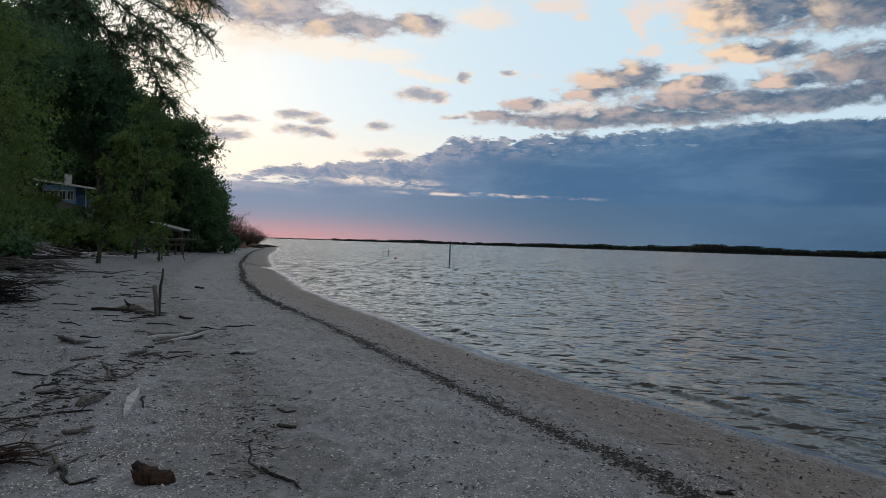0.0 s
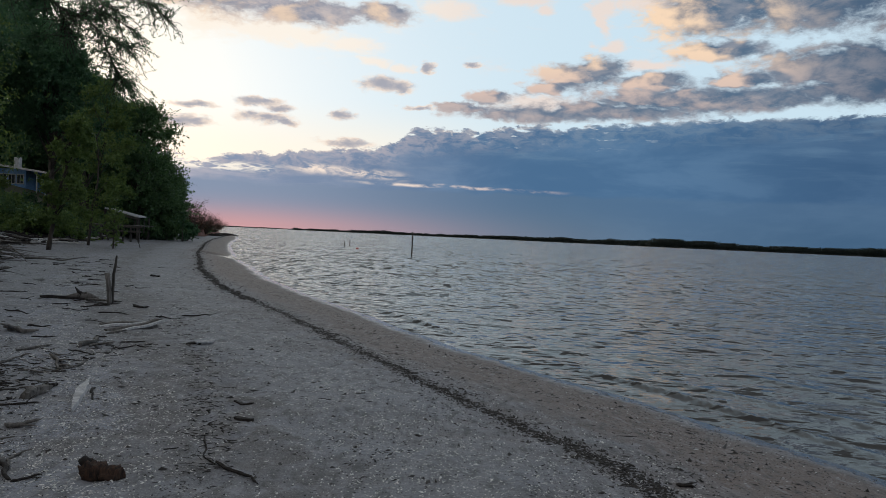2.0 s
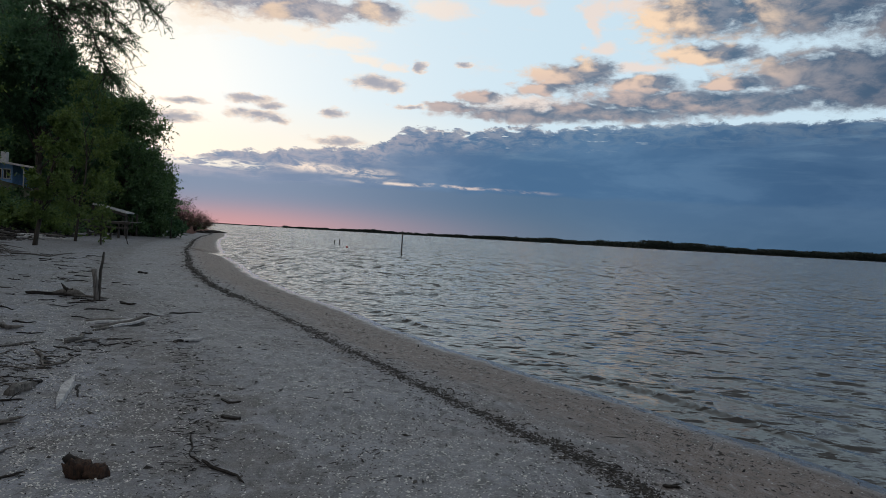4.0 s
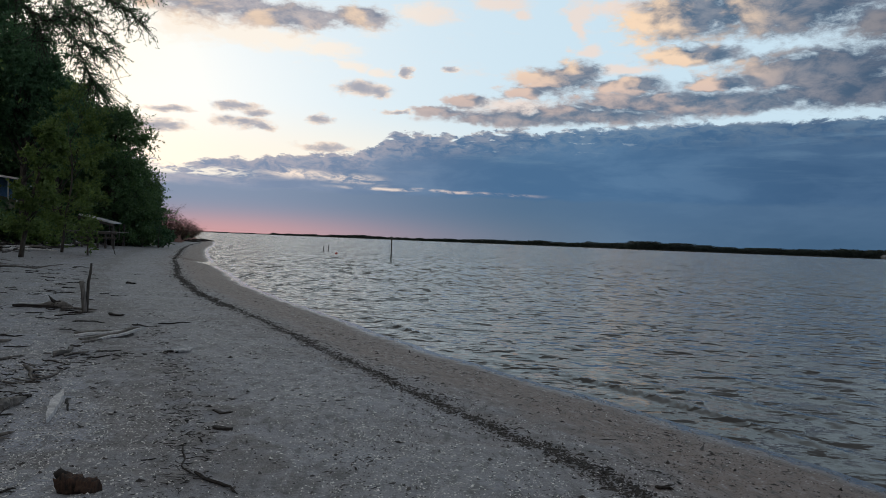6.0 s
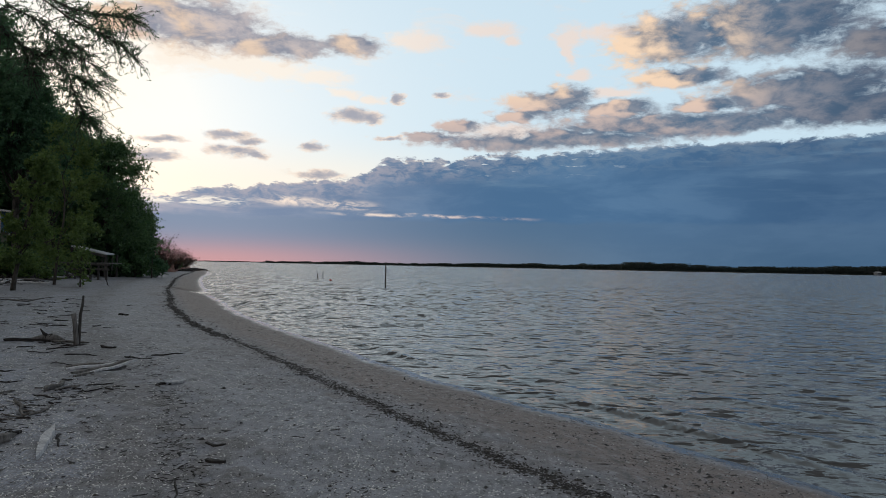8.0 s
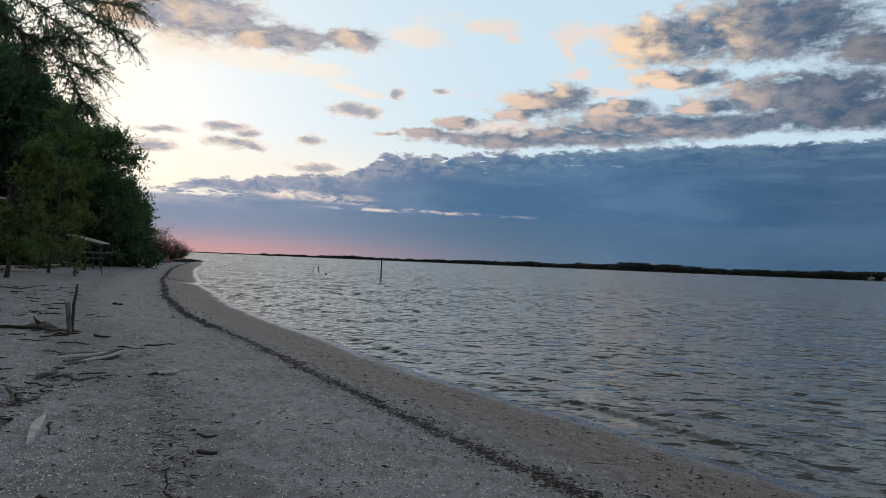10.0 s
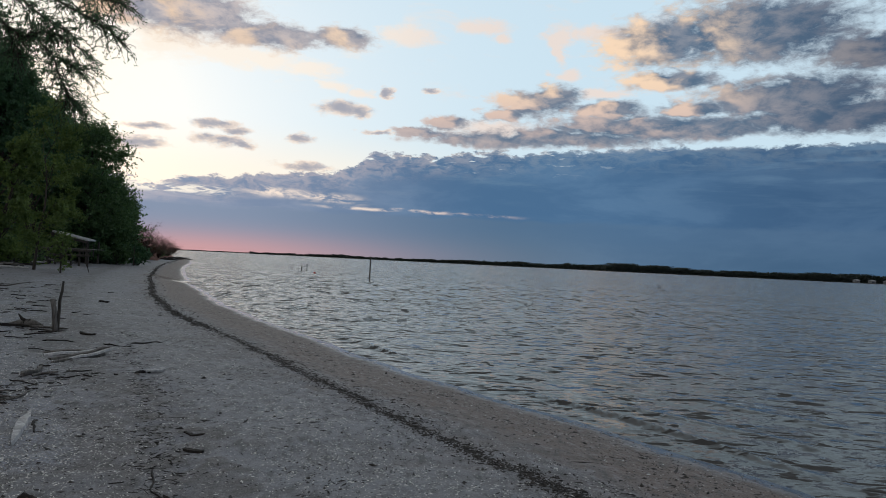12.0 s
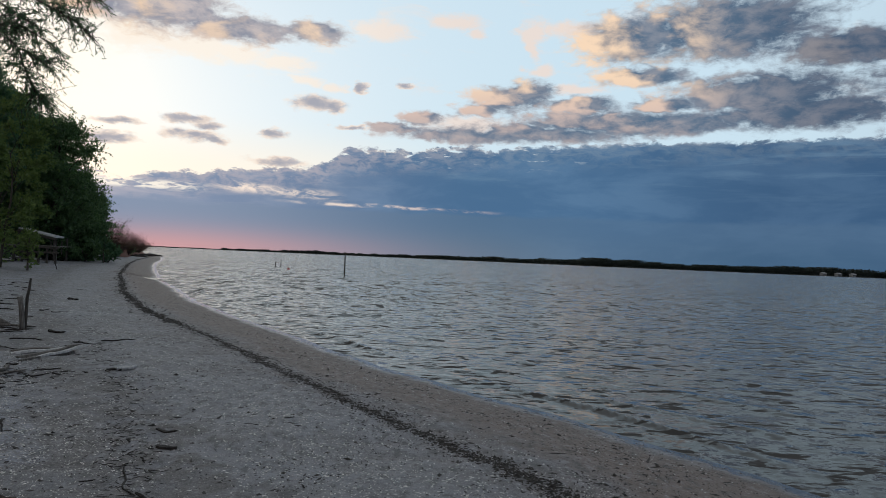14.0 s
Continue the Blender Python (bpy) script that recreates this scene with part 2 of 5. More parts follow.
PUFFS = [
    (-4.0, 11.9, 2.5, 0.81), (-2.7, 11.8, 1.6, 0.68), (-13.7, 9.9, 2.1, 0.43), (-12.4, 9.5, 1.6, 0.41), (-13.2, 8.7, 2.3, 0.61), (-11.7, 8.5, 1.3, 0.35),
    (-7.4, 9.4, 1.6, 0.54), (-18.6, 9.2, 2.1, 0.32), (-18.9, 8.0, 2.1, 0.49), (-1.3, 10.3, 1.4, 0.3), (3.2, 13.8, 1, 0.35), (-0.5, 13.5, 0.91, 0.46), (-7.0, 7.1, 3.1, 0.41),
]
PALE = [
    (-12.5, 15.2, 7.9, 1.1), (-7.1, 14.9, 3.6, 0.68), (0.7, 17.9, 3.6, 0.94), (7.1, 18.9, 3.1, 0.81), (8.5, 18.2, 1.3, 0.68), (13.6, 18.3, 1.4, 1.2),
    (13.6, 17.0, 0.91, 1.2), (14.5, 15.3, 1.6, 0.61), (-4.7, 13.7, 1.6, 0.61), (-2.6, 13.4, 1.3, 0.47), (-17.8, 15.7, 4.7, 1.6), (16.9, 18.4, 3.6, 0.94), (8.3, 11.0, 4.7, 0.81), (17.0, 13.9, 3.1, 0.54),
]


build_world()
sun = new("sun", bpy.data.lights.new("sun", "SUN"))
sun.data.energy, sun.data.angle, sun.data.color = 0.5, radians(12.0), (1.0, 0.72, 0.5)
sun.matrix_world = look((0, 0, 0), (-math.sin(radians(SUN_AZIMUTH)), -math.cos(radians(SUN_AZIMUTH)), -math.tan(radians(SUN_ELEVATION))))
sun.location = (-40.0, 60.0, 30.0)

# ---------------------------------------------------------------- materials
def material(name, base, rough=0.8, metal=0.0):
    """A material with a Principled shader; returns it with its node helper, the shader and world coordinates."""
    mat = bpy.data.materials.new(name)
    mat.use_nodes = True
    n = Nodes(mat.node_tree)
    shader = n.put("ShaderNodeBsdfPrincipled")
    out = n.put("ShaderNodeOutputMaterial")
    n.wire(out.inputs[0], shader.outputs[0])
    n.wire(shader.inputs["Base Color"], base)
    shader.inputs["Roughness"].default_value = rough
    shader.inputs["Metallic"].default_value = metal
    return mat, n, shader


def bump(n, shader, height, strength, distance):
    node = n.put("ShaderNodeBump")
    node.inputs["Strength"].default_value = strength
    node.inputs["Distance"].default_value = distance
    n.wire(node.inputs["Height"], height)
    n.wire(shader.inputs["Normal"], node.outputs[0])
    return node


def place(n):
    return n.put("ShaderNodeNewGeometry").outputs["Position"]


def sand_material():
    mat, n, shader = material("beach_sand", (0.3, 0.27, 0.24), 0.9)
    p = place(n)
    x, y, z = n.split(p)
    flat = n.join(x, y, 0.0)
    broad = n.noise(flat, 0.45, 5.0, 0.55)
    mid = n.noise(flat, 3.2, 5.0, 0.6)
    grain = n.noise(flat, 95.0, 3.0, 0.7)
    speck = n.voronoi(flat, 34.0)
    level = n.math("ADD", z, n.math("MULTIPLY", n.math("SUBTRACT", mid, 0.5), 0.10))
    dry = n.mix(broad, (0.146, 0.140, 0.138), (0.208, 0.197, 0.192))
    dry = n.mix(n.ramp(mid, 0.5, 0.72, 0.0, 0.6), dry, (0.18, 0.17, 0.165))
    gritty = n.noise(flat, 38.0, 4.0, 0.75)
    lumps = n.noise(n.join(x, n.math("MULTIPLY", y, 0.45), 0.0), 9.0, 5.0, 0.7)
    dry = n.mix(n.ramp(n.noise(flat, 0.9, 4.0), 0.45, 0.62, 0.0, 0.55), dry, (0.27, 0.27, 0.28))
    strips = n.noise(n.join(n.math("MULTIPLY", level, 26.0), n.math("MULTIPLY", y, 0.18), n.math("MULTIPLY", x, 0.1)), 1.0, 4.0, 0.55)
    dry = n.mix(n.ramp(strips, 0.50, 0.66, 0.0, 0.7), dry, (0.215, 0.215, 0.225))
    dry = n.mix(n.ramp(strips, 0.47, 0.34, 0.0, 0.7), dry, (0.128, 0.112, 0.102))
    # strips that the tides left, by distance from the water: pale shell grit, the brown trodden strand, bluish shell drifts
    band = n.put("ShaderNodeAttribute")
    band.attribute_name = "shore"
    d = n.math("ADD", band.outputs["Fac"], n.math("MULTIPLY", n.math("SUBTRACT", n.noise(flat, 0.8, 5.0, 0.6), 0.5), 1.6))
    grit = n.math("MULTIPLY", n.ramp(d, 3.1, 3.9), n.ramp(d, 5.3, 4.7))
    dry = n.mix(n.math("MULTIPLY", grit, n.ramp(mid, 0.36, 0.58, 0.10, 0.5)), dry, (0.275, 0.27, 0.268))
    strand = n.math("MULTIPLY", n.ramp(d, 5.0, 5.3), n.ramp(d, 6.0, 5.6))
    dry = n.mix(n.math("MULTIPLY", strand, n.ramp(mid, 0.40, 0.60, 0.1, 0.8)), dry, (0.115, 0.100, 0.090))
    drifts = n.math("MULTIPLY", n.math("MULTIPLY", n.ramp(d, 6.0, 6.4), n.ramp(d, 7.4, 6.9)), n.ramp(n.noise(flat, 1.1, 3.0), 0.46, 0.56))
    dry = n.mix(n.math("MULTIPLY", drifts, n.ramp(gritty, 0.44, 0.58, 0.0, 0.7)), dry, (0.33, 0.345, 0.385))
    dry = n.mix(n.math("MULTIPLY", n.ramp(d, 6.8, 8.0), n.ramp(mid, 0.35, 0.6, 0.2, 0.65)), dry, (0.285, 0.28, 0.278))
    damp = n.mix(broad, (0.165, 0.118, 0.092), (0.205, 0.148, 0.115))
    dry = n.vec("MULTIPLY", dry, (0.98, 1.0, 1.05))
    color = n.mix(n.ramp(level, 0.22, 0.38), damp, dry)
    wet = n.mix(mid, (0.085, 0.07, 0.06), (0.11, 0.09, 0.075))
    color = n.mix(n.ramp(level, 0.12, 0.02), color, wet)
    color = n.mix(n.ramp(grain, 0.50, 0.72, 0.0, 0.6), color, (0.48, 0.45, 0.42))
    color = n.mix(n.ramp(grain, 0.45, 0.30, 0.0, 0.6), color, (0.06, 0.055, 0.05))
    color = n.mix(n.ramp(gritty, 0.46, 0.32, 0.0, 0.6), color, (0.055, 0.05, 0.047))
    color = n.mix(n.ramp(gritty, 0.56, 0.70, 0.0, 0.5), color, (0.42, 0.39, 0.36))
    color = n.mix(n.ramp(lumps, 0.48, 0.38, 0.0, 0.62), color, (0.07, 0.065, 0.062))
    color = n.mix(n.ramp(lumps, 0.54, 0.64, 0.0, 0.42), color, (0.36, 0.355, 0.36))
    shelly = n.math("MULTIPLY", n.ramp(speck, 0.16, 0.08), n.ramp(n.noise(flat, 1.3, 3.0), 0.42, 0.62, 0.15, 0.9))
    shelly = n.math("MULTIPLY", shelly, n.ramp(level, 0.2, 0.4, 0.2, 1.0))
    color = n.mix(n.math("MULTIPLY", shelly, 0.75), color, (0.62, 0.60, 0.57))
    # dry leaf litter and soil under the trees on the bluff
    color = n.mix(n.ramp(level, 1.05, 1.5), color, n.mix(mid, (0.05, 0.045, 0.025), (0.07, 0.085, 0.03)))
    n.wire(shader.inputs["Base Color"], n.vec("MULTIPLY", color, (0.83, 0.85, 0.88)))
    film = n.ramp(level, 0.105, 0.045)
    n.wire(shader.inputs["Roughness"], n.math("SUBTRACT", 0.66, n.math("MULTIPLY", film, 0.52)))
    h = n.math("ADD", n.math("MULTIPLY", grain, 0.004), n.math("MULTIPLY", mid, 0.06))
    h = n.math("ADD", h, n.math("MULTIPLY", n.noise(flat, 14.0, 4.0, 0.6), 0.016))
    node = bump(n, shader, h, 1.0, 1.0)
    n.wire(node.inputs["Strength"], n.math("SUBTRACT", 1.0, n.math("MULTIPLY", film, 0.9)))
    return mat


def water_material():
    mat, n, shader = material("river_water", (0.052, 0.050, 0.047), 0.03)
    shader.inputs["IOR"].default_value = 1.333
    geometry = n.put("ShaderNodeNewGeometry")
    p, normal = geometry.outputs["Position"], geometry.outputs["Normal"]
    x, y, z = n.split(p)
    # chop running ashore: facets of every size from several metres to a few centimetres lean towards the beach,
    # gently between the waves and steeply on their dark fronts
    along = n.math("ADD", y, n.math("MULTIPLY", x, 0.14))
    ripple = n.noise(n.join(n.math("MULTIPLY", x, 0.62), along, 0.0), 5.0, 3.0, 0.66, 0.3)
    chop = n.noise(n.join(n.math("MULTIPLY", x, 0.60), along, 2.0), 1.25, 3.0, 0.70, 0.4)
    long_chop = n.noise(n.join(n.math("MULTIPLY", x, 2.2), n.math("MULTIPLY", along, 0.60), 2.0), 0.60, 4.0, 0.80, 0.3)
    outer = n.ramp(y, 12.0, 40.0)
    front = n.noise(n.join(n.math("MULTIPLY", x, 0.45), along, 4.0), 1.9, 3.0, 0.62, 0.5)
    far_front = n.noise(n.join(n.math("MULTIPLY", x, 1.1), n.math("MULTIPLY", along, 0.55), 6.0), 0.50, 4.0, 0.72, 0.4)
    cross = n.noise(n.join(n.math("MULTIPLY", x, 0.8), along, 15.0), 3.0, 4.0, 0.75)
    crease = n.noise(n.join(n.math("MULTIPLY", x, 0.42), along, 21.0), 4.6, 3.0, 0.64, 0.4)
    lean = n.math("ADD", n.ramp(ripple, 0.40, 0.60, 0.005, 0.115), n.ramp(chop, 0.42, 0.60, -0.01, 0.04))
    lean = n.math("ADD", lean, n.ramp(crease, 0.555, 0.62, 0.0, 0.50))
    lean = n.math("ADD", lean, n.math("MULTIPLY", outer, n.ramp(long_chop, 0.43, 0.57, 0.0, 0.07)))
    lean = n.math("ADD", lean, n.math("MULTIPLY", outer, n.ramp(long_chop, 0.585, 0.63, 0.0, 0.35)))
    lean = n.math("ADD", lean, n.ramp(front, 0.645, 0.665, 0.0, 0.45))
    lean = n.math("ADD", lean, n.math("MULTIPLY", outer, n.ramp(far_front, 0.625, 0.655, 0.0, 0.50)))
    gx = n.math("MULTIPLY", n.math("SUBTRACT", cross, 0.5), 0.6)
    slope = n.join(gx, n.math("MULTIPLY", lean, -1.0), 0.0)
    n.wire(shader.inputs["Normal"], n.vec("NORMALIZE", n.vec("ADD", normal, slope)))
    return mat


def bark_material(name, dark, light, scale=6.0):
    mat, n, shader = material(name, dark, 0.9)
    p = n.put("ShaderNodeTexCoord").outputs["Object"]
    fibre = n.noise(n.vec("MULTIPLY", p, (1.0, 1.0, 0.18)), scale * 3, 5.0, 0.65, 0.4)
    patches = n.noise(p, scale * 0.35, 3.0)
    color = n.mix(n.ramp(fibre, 0.3, 0.7), dark, light)
    color = n.mix(n.ramp(patches, 0.5, 0.75, 0.0, 0.5), color, tuple(c * 0.5 for c in dark))
    n.wire(shader.inputs["Base Color"], color)
    bump(n, shader, fibre, 0.8, 0.02)
    return mat


def leaf_material(name, shade, bright, through_leaf):
    mat = bpy.data.materials.new(name)
    mat.use_nodes = True
    n = Nodes(mat.node_tree)
    island = n.put("ShaderNodeNewGeometry").outputs["Random Per Island"]
    p = n.put("ShaderNodeTexCoord").outputs["Object"]
    clump = n.noise(p, 0.55, 3.0)
    color = n.mix(n.math("ADD", n.math("MULTIPLY", island, 0.55), n.math("MULTIPLY", n.ramp(clump, 0.35, 0.65), 0.45)), shade, bright)
    shader = n.put("ShaderNodeBsdfPrincipled")
    n.wire(shader.inputs["Base Color"], color)
    shader.inputs["Roughness"].default_value = 0.55
    glow = n.put("ShaderNodeBsdfTranslucent")
    n.wire(glow.inputs[0], n.mix(island, shade, through_leaf))
    both = n.put("ShaderNodeMixShader")
    both.inputs[0].default_value = 0.45
    n.wire(both.inputs[1], shader.outputs[0])
    n.wire(both.inputs[2], glow.outputs[0])
    out = n.put("ShaderNodeOutputMaterial")
    n.wire(out.inputs[0], both.outputs[0])
    return mat


def plain_material(name, dark, light, rough=0.7, scale=4.0, relief=0.3):
    """Two tones of one colour broken by noise at two scales, with a fine relief."""
    mat, n, shader = material(name, dark, rough)
    p = n.put("ShaderNodeTexCoord").outputs["Object"]
    coarse, fine = n.noise(p, scale, 4.0), n.noise(p, scale * 9, 4.0, 0.65)
    v = n.math("ADD", n.math("MULTIPLY", coarse, 0.6), n.math("MULTIPLY", fine, 0.4))
    n.wire(shader.inputs["Base Color"], n.mix(n.ramp(v, 0.35, 0.65), dark, light))
    n.wire(shader.inputs["Roughness"], n.math("ADD", rough - 0.1, n.math("MULTIPLY", fine, 0.2)))
    bump(n, shader, v, relief, 0.01)
    return mat


def scatter_material(name, dark, light, rough=0.6):
    """Every loose piece takes its own tone between two colours."""
    mat, n, shader = material(name, dark, rough)
    island = n.put("ShaderNodeNewGeometry").outputs["Random Per Island"]
    n.wire(shader.inputs["Base Color"], n.mix(island, dark, light))
    return mat


SAND = sand_material()
WATER = water_material()
BARK = bark_material("tree_bark", (0.035, 0.028, 0.022), (0.10, 0.085, 0.07))
DRIFT = bark_material("weathered_driftwood", (0.07, 0.062, 0.055), (0.20, 0.185, 0.17), 9.0)
PALE_DRIFT = bark_material("bleached_driftwood", (0.32, 0.315, 0.32), (0.64, 0.63, 0.62), 9.0)
DARK_WOOD = bark_material("waterlogged_wood", (0.012, 0.010, 0.009), (0.035, 0.028, 0.024), 9.0)
ROTTEN = bark_material("rotten_red_wood", (0.010, 0.007, 0.005), (0.080, 0.040, 0.024), 20.0)
FOAM = scatter_material("foam_flecks", (0.55, 0.56, 0.56), (0.8, 0.8, 0.8), 0.4)
LEAF_DARK = leaf_material("dark_leaves", (0.046, 0.108, 0.056), (0.108, 0.212, 0.104), (0.12, 0.24, 0.09))
LEAF_MID = leaf_material("spring_leaves", (0.050, 0.106, 0.046), (0.116, 0.212, 0.088), (0.15, 0.25, 0.07))
LEAF_FRESH = leaf_material("fresh_cypress_leaves", (0.080, 0.138, 0.042), (0.170, 0.265, 0.085), (0.22, 0.28, 0.05))
LEAF_DRY = leaf_material("reddish_shrub_leaves", (0.035, 0.018, 0.012), (0.08, 0.04, 0.025), (0.12, 0.06, 0.03))
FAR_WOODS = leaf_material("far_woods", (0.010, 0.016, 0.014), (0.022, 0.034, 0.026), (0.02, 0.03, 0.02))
WHITE_PAINT = plain_material("weathered_white_paint", (0.50, 0.51, 0.53), (0.70, 0.71, 0.72), 0.6, 3.0)
BLUE_PAINT = plain_material("faded_blue_paint", (0.14, 0.32, 0.66), (0.24, 0.44, 0.78), 0.6, 3.0)
ROOFING = plain_material("grey_roofing", (0.16, 0.165, 0.17), (0.28, 0.285, 0.29), 0.7, 3.0)
TIN = plain_material("pale_sheet_roof", (0.45, 0.46, 0.47), (0.62, 0.63, 0.64), 0.5, 2.0)
POST_WOOD = bark_material("grey_post_wood", (0.03, 0.027, 0.024), (0.09, 0.08, 0.07), 5.0)
CLAY = plain_material("red_clay", (0.10, 0.042, 0.028), (0.17, 0.075, 0.05), 0.95, 0.6)
BUOY_RED = plain_material("faded_red_plastic", (0.36, 0.035, 0.03), (0.46, 0.06, 0.05), 0.5, 3.0)
SHELL = scatter_material("broken_shells", (0.22, 0.215, 0.205), (0.70, 0.68, 0.65), 0.5)
DARK_BITS = scatter_material("dark_pebbles_and_bark", (0.010, 0.009, 0.008), (0.050, 0.042, 0.037), 0.8)
GLASS = material("window_glass", (0.03, 0.04, 0.05), 0.05)[0]


# ---------------------------------------------------------------- helpers for meshes
def link_mesh(name, verts, faces, mat, parent=None, label="", smooth=True):
    data = bpy.data.meshes.new(name)
    data.from_pydata(verts if isinstance(verts, list) else verts.tolist(), [], faces)
    data.materials.append(mat)
    if smooth:
        data.shade_smooth()
    ob = new(name, data)
    if parent is not None:
        ob.parent = parent
    if label:
        tagged(ob, label)
    return ob


def part(name, bm, mat, parent, label=""):
    data = bpy.data.meshes.new(name)
    bm.to_mesh(data)
    bm.free()
    data.materials.append(mat)
    ob = new(name, data)
    ob.parent = parent
    if label:
        tagged(ob, label)
    return ob


def thing(name, label, category, group="", at=(0, 0, 0), turn=0.0):
    ob = new(name)
    ob.matrix_world = pose(*at, 0, 0, turn)
    return tagged(ob, label, category, group)


def box(size, centre=(0, 0, 0), bevel=0.01, matrix=None):
    bm = bmesh.new()
    bmesh.ops.create_cube(bm, size=1.0)
    bmesh.ops.scale(bm, vec=size, verts=bm.verts)
    if bevel:
        bmesh.ops.bevel(bm, geom=bm.edges, offset=bevel, segments=1, affect="EDGES")
    bmesh.ops.translate(bm, vec=centre, verts=bm.verts)
    if matrix is not None:
        bm.transform(matrix)
    return bm


def tube(points, radii, sides=8, rng=None, uneven=0.0):
    """A tapered tube along points, closed at both ends."""
    pts = [Vector([float(c) for c in p]) for p in points]
    verts, faces = [], []
    ribs = rng.uniform(-uneven, uneven, sides) if rng else [0.0] * sides      # grooves that run along the grain
    side = Vector((0.31, 0.17, 0.93))
    for i, p in enumerate(pts):
        way = (pts[min(i + 1, len(pts) - 1)] - pts[max(i - 1, 0)]).normalized()
        a = way.cross(side)
        if a.length < 0.1:
            a = way.cross(Vector((1, 0, 0)))
        a.normalize()
        b = way.cross(a)
        for k in range(sides):
            w = 2 * math.pi * k / sides
            r = float(radii[i] * (1 + (rng.uniform(-uneven, uneven) * 0.6 + ribs[k] if rng else 0.0)))
            verts.append(tuple(p + r * (math.cos(w) * a + math.sin(w) * b)))
    for i in range(len(pts) - 1):
        for k in range(sides):
            j = (k + 1) % sides
            faces.append((i * sides + k, i * sides + j, (i + 1) * sides + j, (i + 1) * sides + k))
    faces.append(tuple(range(sides - 1, -1, -1)))
    faces.append(tuple(range((len(pts) - 1) * sides, len(pts) * sides)))
    return verts, faces


def merge(pieces):
    verts, faces = [], []
    for v, f in pieces:
        n = len(verts)
        verts.extend(v)
        faces.extend(tuple(i + n for i in face) for face in f)
    return verts, faces


def leaf_mesh(name, centres, length, width, rng, mat, droop=0.0, parent=None, along=None):
    """One folded leaf blade at each centre, turned at random: a mesh of loose leaves."""
    centres = np.asarray(centres, dtype=np.float64)
    count = len(centres)
    u = rng.normal(size=(count, 3))
    u[:, 2] -= droop
    if along is not None:
        u = u * 0.45 + along
    u /= np.linalg.norm(u, axis=1)[:, None]
    v = np.cross(u, rng.normal(size=(count, 3)))
    v /= np.linalg.norm(v, axis=1)[:, None] + 1e-9
    w = np.cross(u, v)
    size = rng.uniform(0.65, 1.35, size=(count, 1))
    a, b = u * length * size, v * width * 0.5 * size
    lift = w * width * 0.2 * size
    quad = np.stack([centres - a * 0.5, centres + b + lift, centres + a * 0.5, centres - b + lift], axis=1)
    data = bpy.data.meshes.new(name)
    data.vertices.add(count * 4)
    data.vertices.foreach_set("co", quad.reshape(-1).astype(np.float32))
    data.loops.add(count * 4)
    data.loops.foreach_set("vertex_index", np.arange(count * 4, dtype=np.int32))
    data.polygons.add(count)
    data.polygons.foreach_set("loop_start", np.arange(0, count * 4, 4, dtype=np.int32))
    data.update(calc_edges=True)
    data.validate()
    data.materials.append(mat)
    ob = new(name, data)
    if parent is not None:
        ob.parent = parent
    return ob


def scatter_mesh(name, spots, length, width, thick, rng, mat, label, category, twig=False):
    """Loose bits lying on the sand: low shards with a ridge, or thin three-sided twigs. One mesh."""
    spots = np.asarray(spots, float)
    count = len(spots)
    z = ground_height(spots[:, 0], spots[:, 1])
    turn = rng.uniform(0, 2 * np.pi, count)
    ln = length * rng.lognormal(0, 0.4, count)
    wd = width * rng.lognormal(0, 0.35, count)
    th = thick * rng.lognormal(0, 0.35, count)
    tilt = rng.normal(0, 0.12, count)
    if twig:
        shape = np.array([(-0.5, -0.5, 0), (-0.5, 0.5, 0), (-0.5, 0, 1), (0.5, -0.35, 0), (0.5, 0.35, 0), (0.5, 0, 0.8)])
        faces = np.array([(0, 2, 5, 3), (2, 1, 4, 5), (0, 3, 4, 1)])
    else:
        shape = np.array([(-0.5, -0.2, 0), (0.05, -0.5, 0), (0.5, 0.1, 0), (-0.1, 0.5, 0), (0.02, 0.0, 1)])
        faces = np.array([(0, 1, 4, 4), (1, 2, 4, 4), (2, 3, 4, 4), (3, 0, 4, 4)])
    k = len(shape)
    local = shape[None] + rng.uniform(-0.16, 0.16, (count, k, 3)) * (1, 1, 0.3)
    lx, ly = local[:, :, 0] * ln[:, None], local[:, :, 1] * wd[:, None]
    x = spots[:, :1] + lx * np.cos(turn)[:, None] - ly * np.sin(turn)[:, None]
    y = spots[:, 1:] + lx * np.sin(turn)[:, None] + ly * np.cos(turn)[:, None]
    h = z[:, None] - 0.003 + local[:, :, 2] * th[:, None] + np.abs(lx * tilt[:, None]) + 0.002
    data = bpy.data.meshes.new(name)
    data.vertices.add(count * k)
    data.vertices.foreach_set("co", np.stack([x, y, h], -1).reshape(-1).astype(np.float32))
    sides = 4 if twig else 3
    idx = (np.arange(count)[:, None, None] * k + faces[None, :, :sides]).reshape(-1)
    data.loops.add(len(idx))
    data.loops.foreach_set("vertex_index", idx.astype(np.int32))
    data.polygons.add(len(idx) // sides)
    data.polygons.foreach_set("loop_start", np.arange(0, len(idx), sides, dtype=np.int32))
    data.update(calc_edges=True)
    data.materials.append(mat)
    return tagged(new(name, data), label, category, kind="stuff")


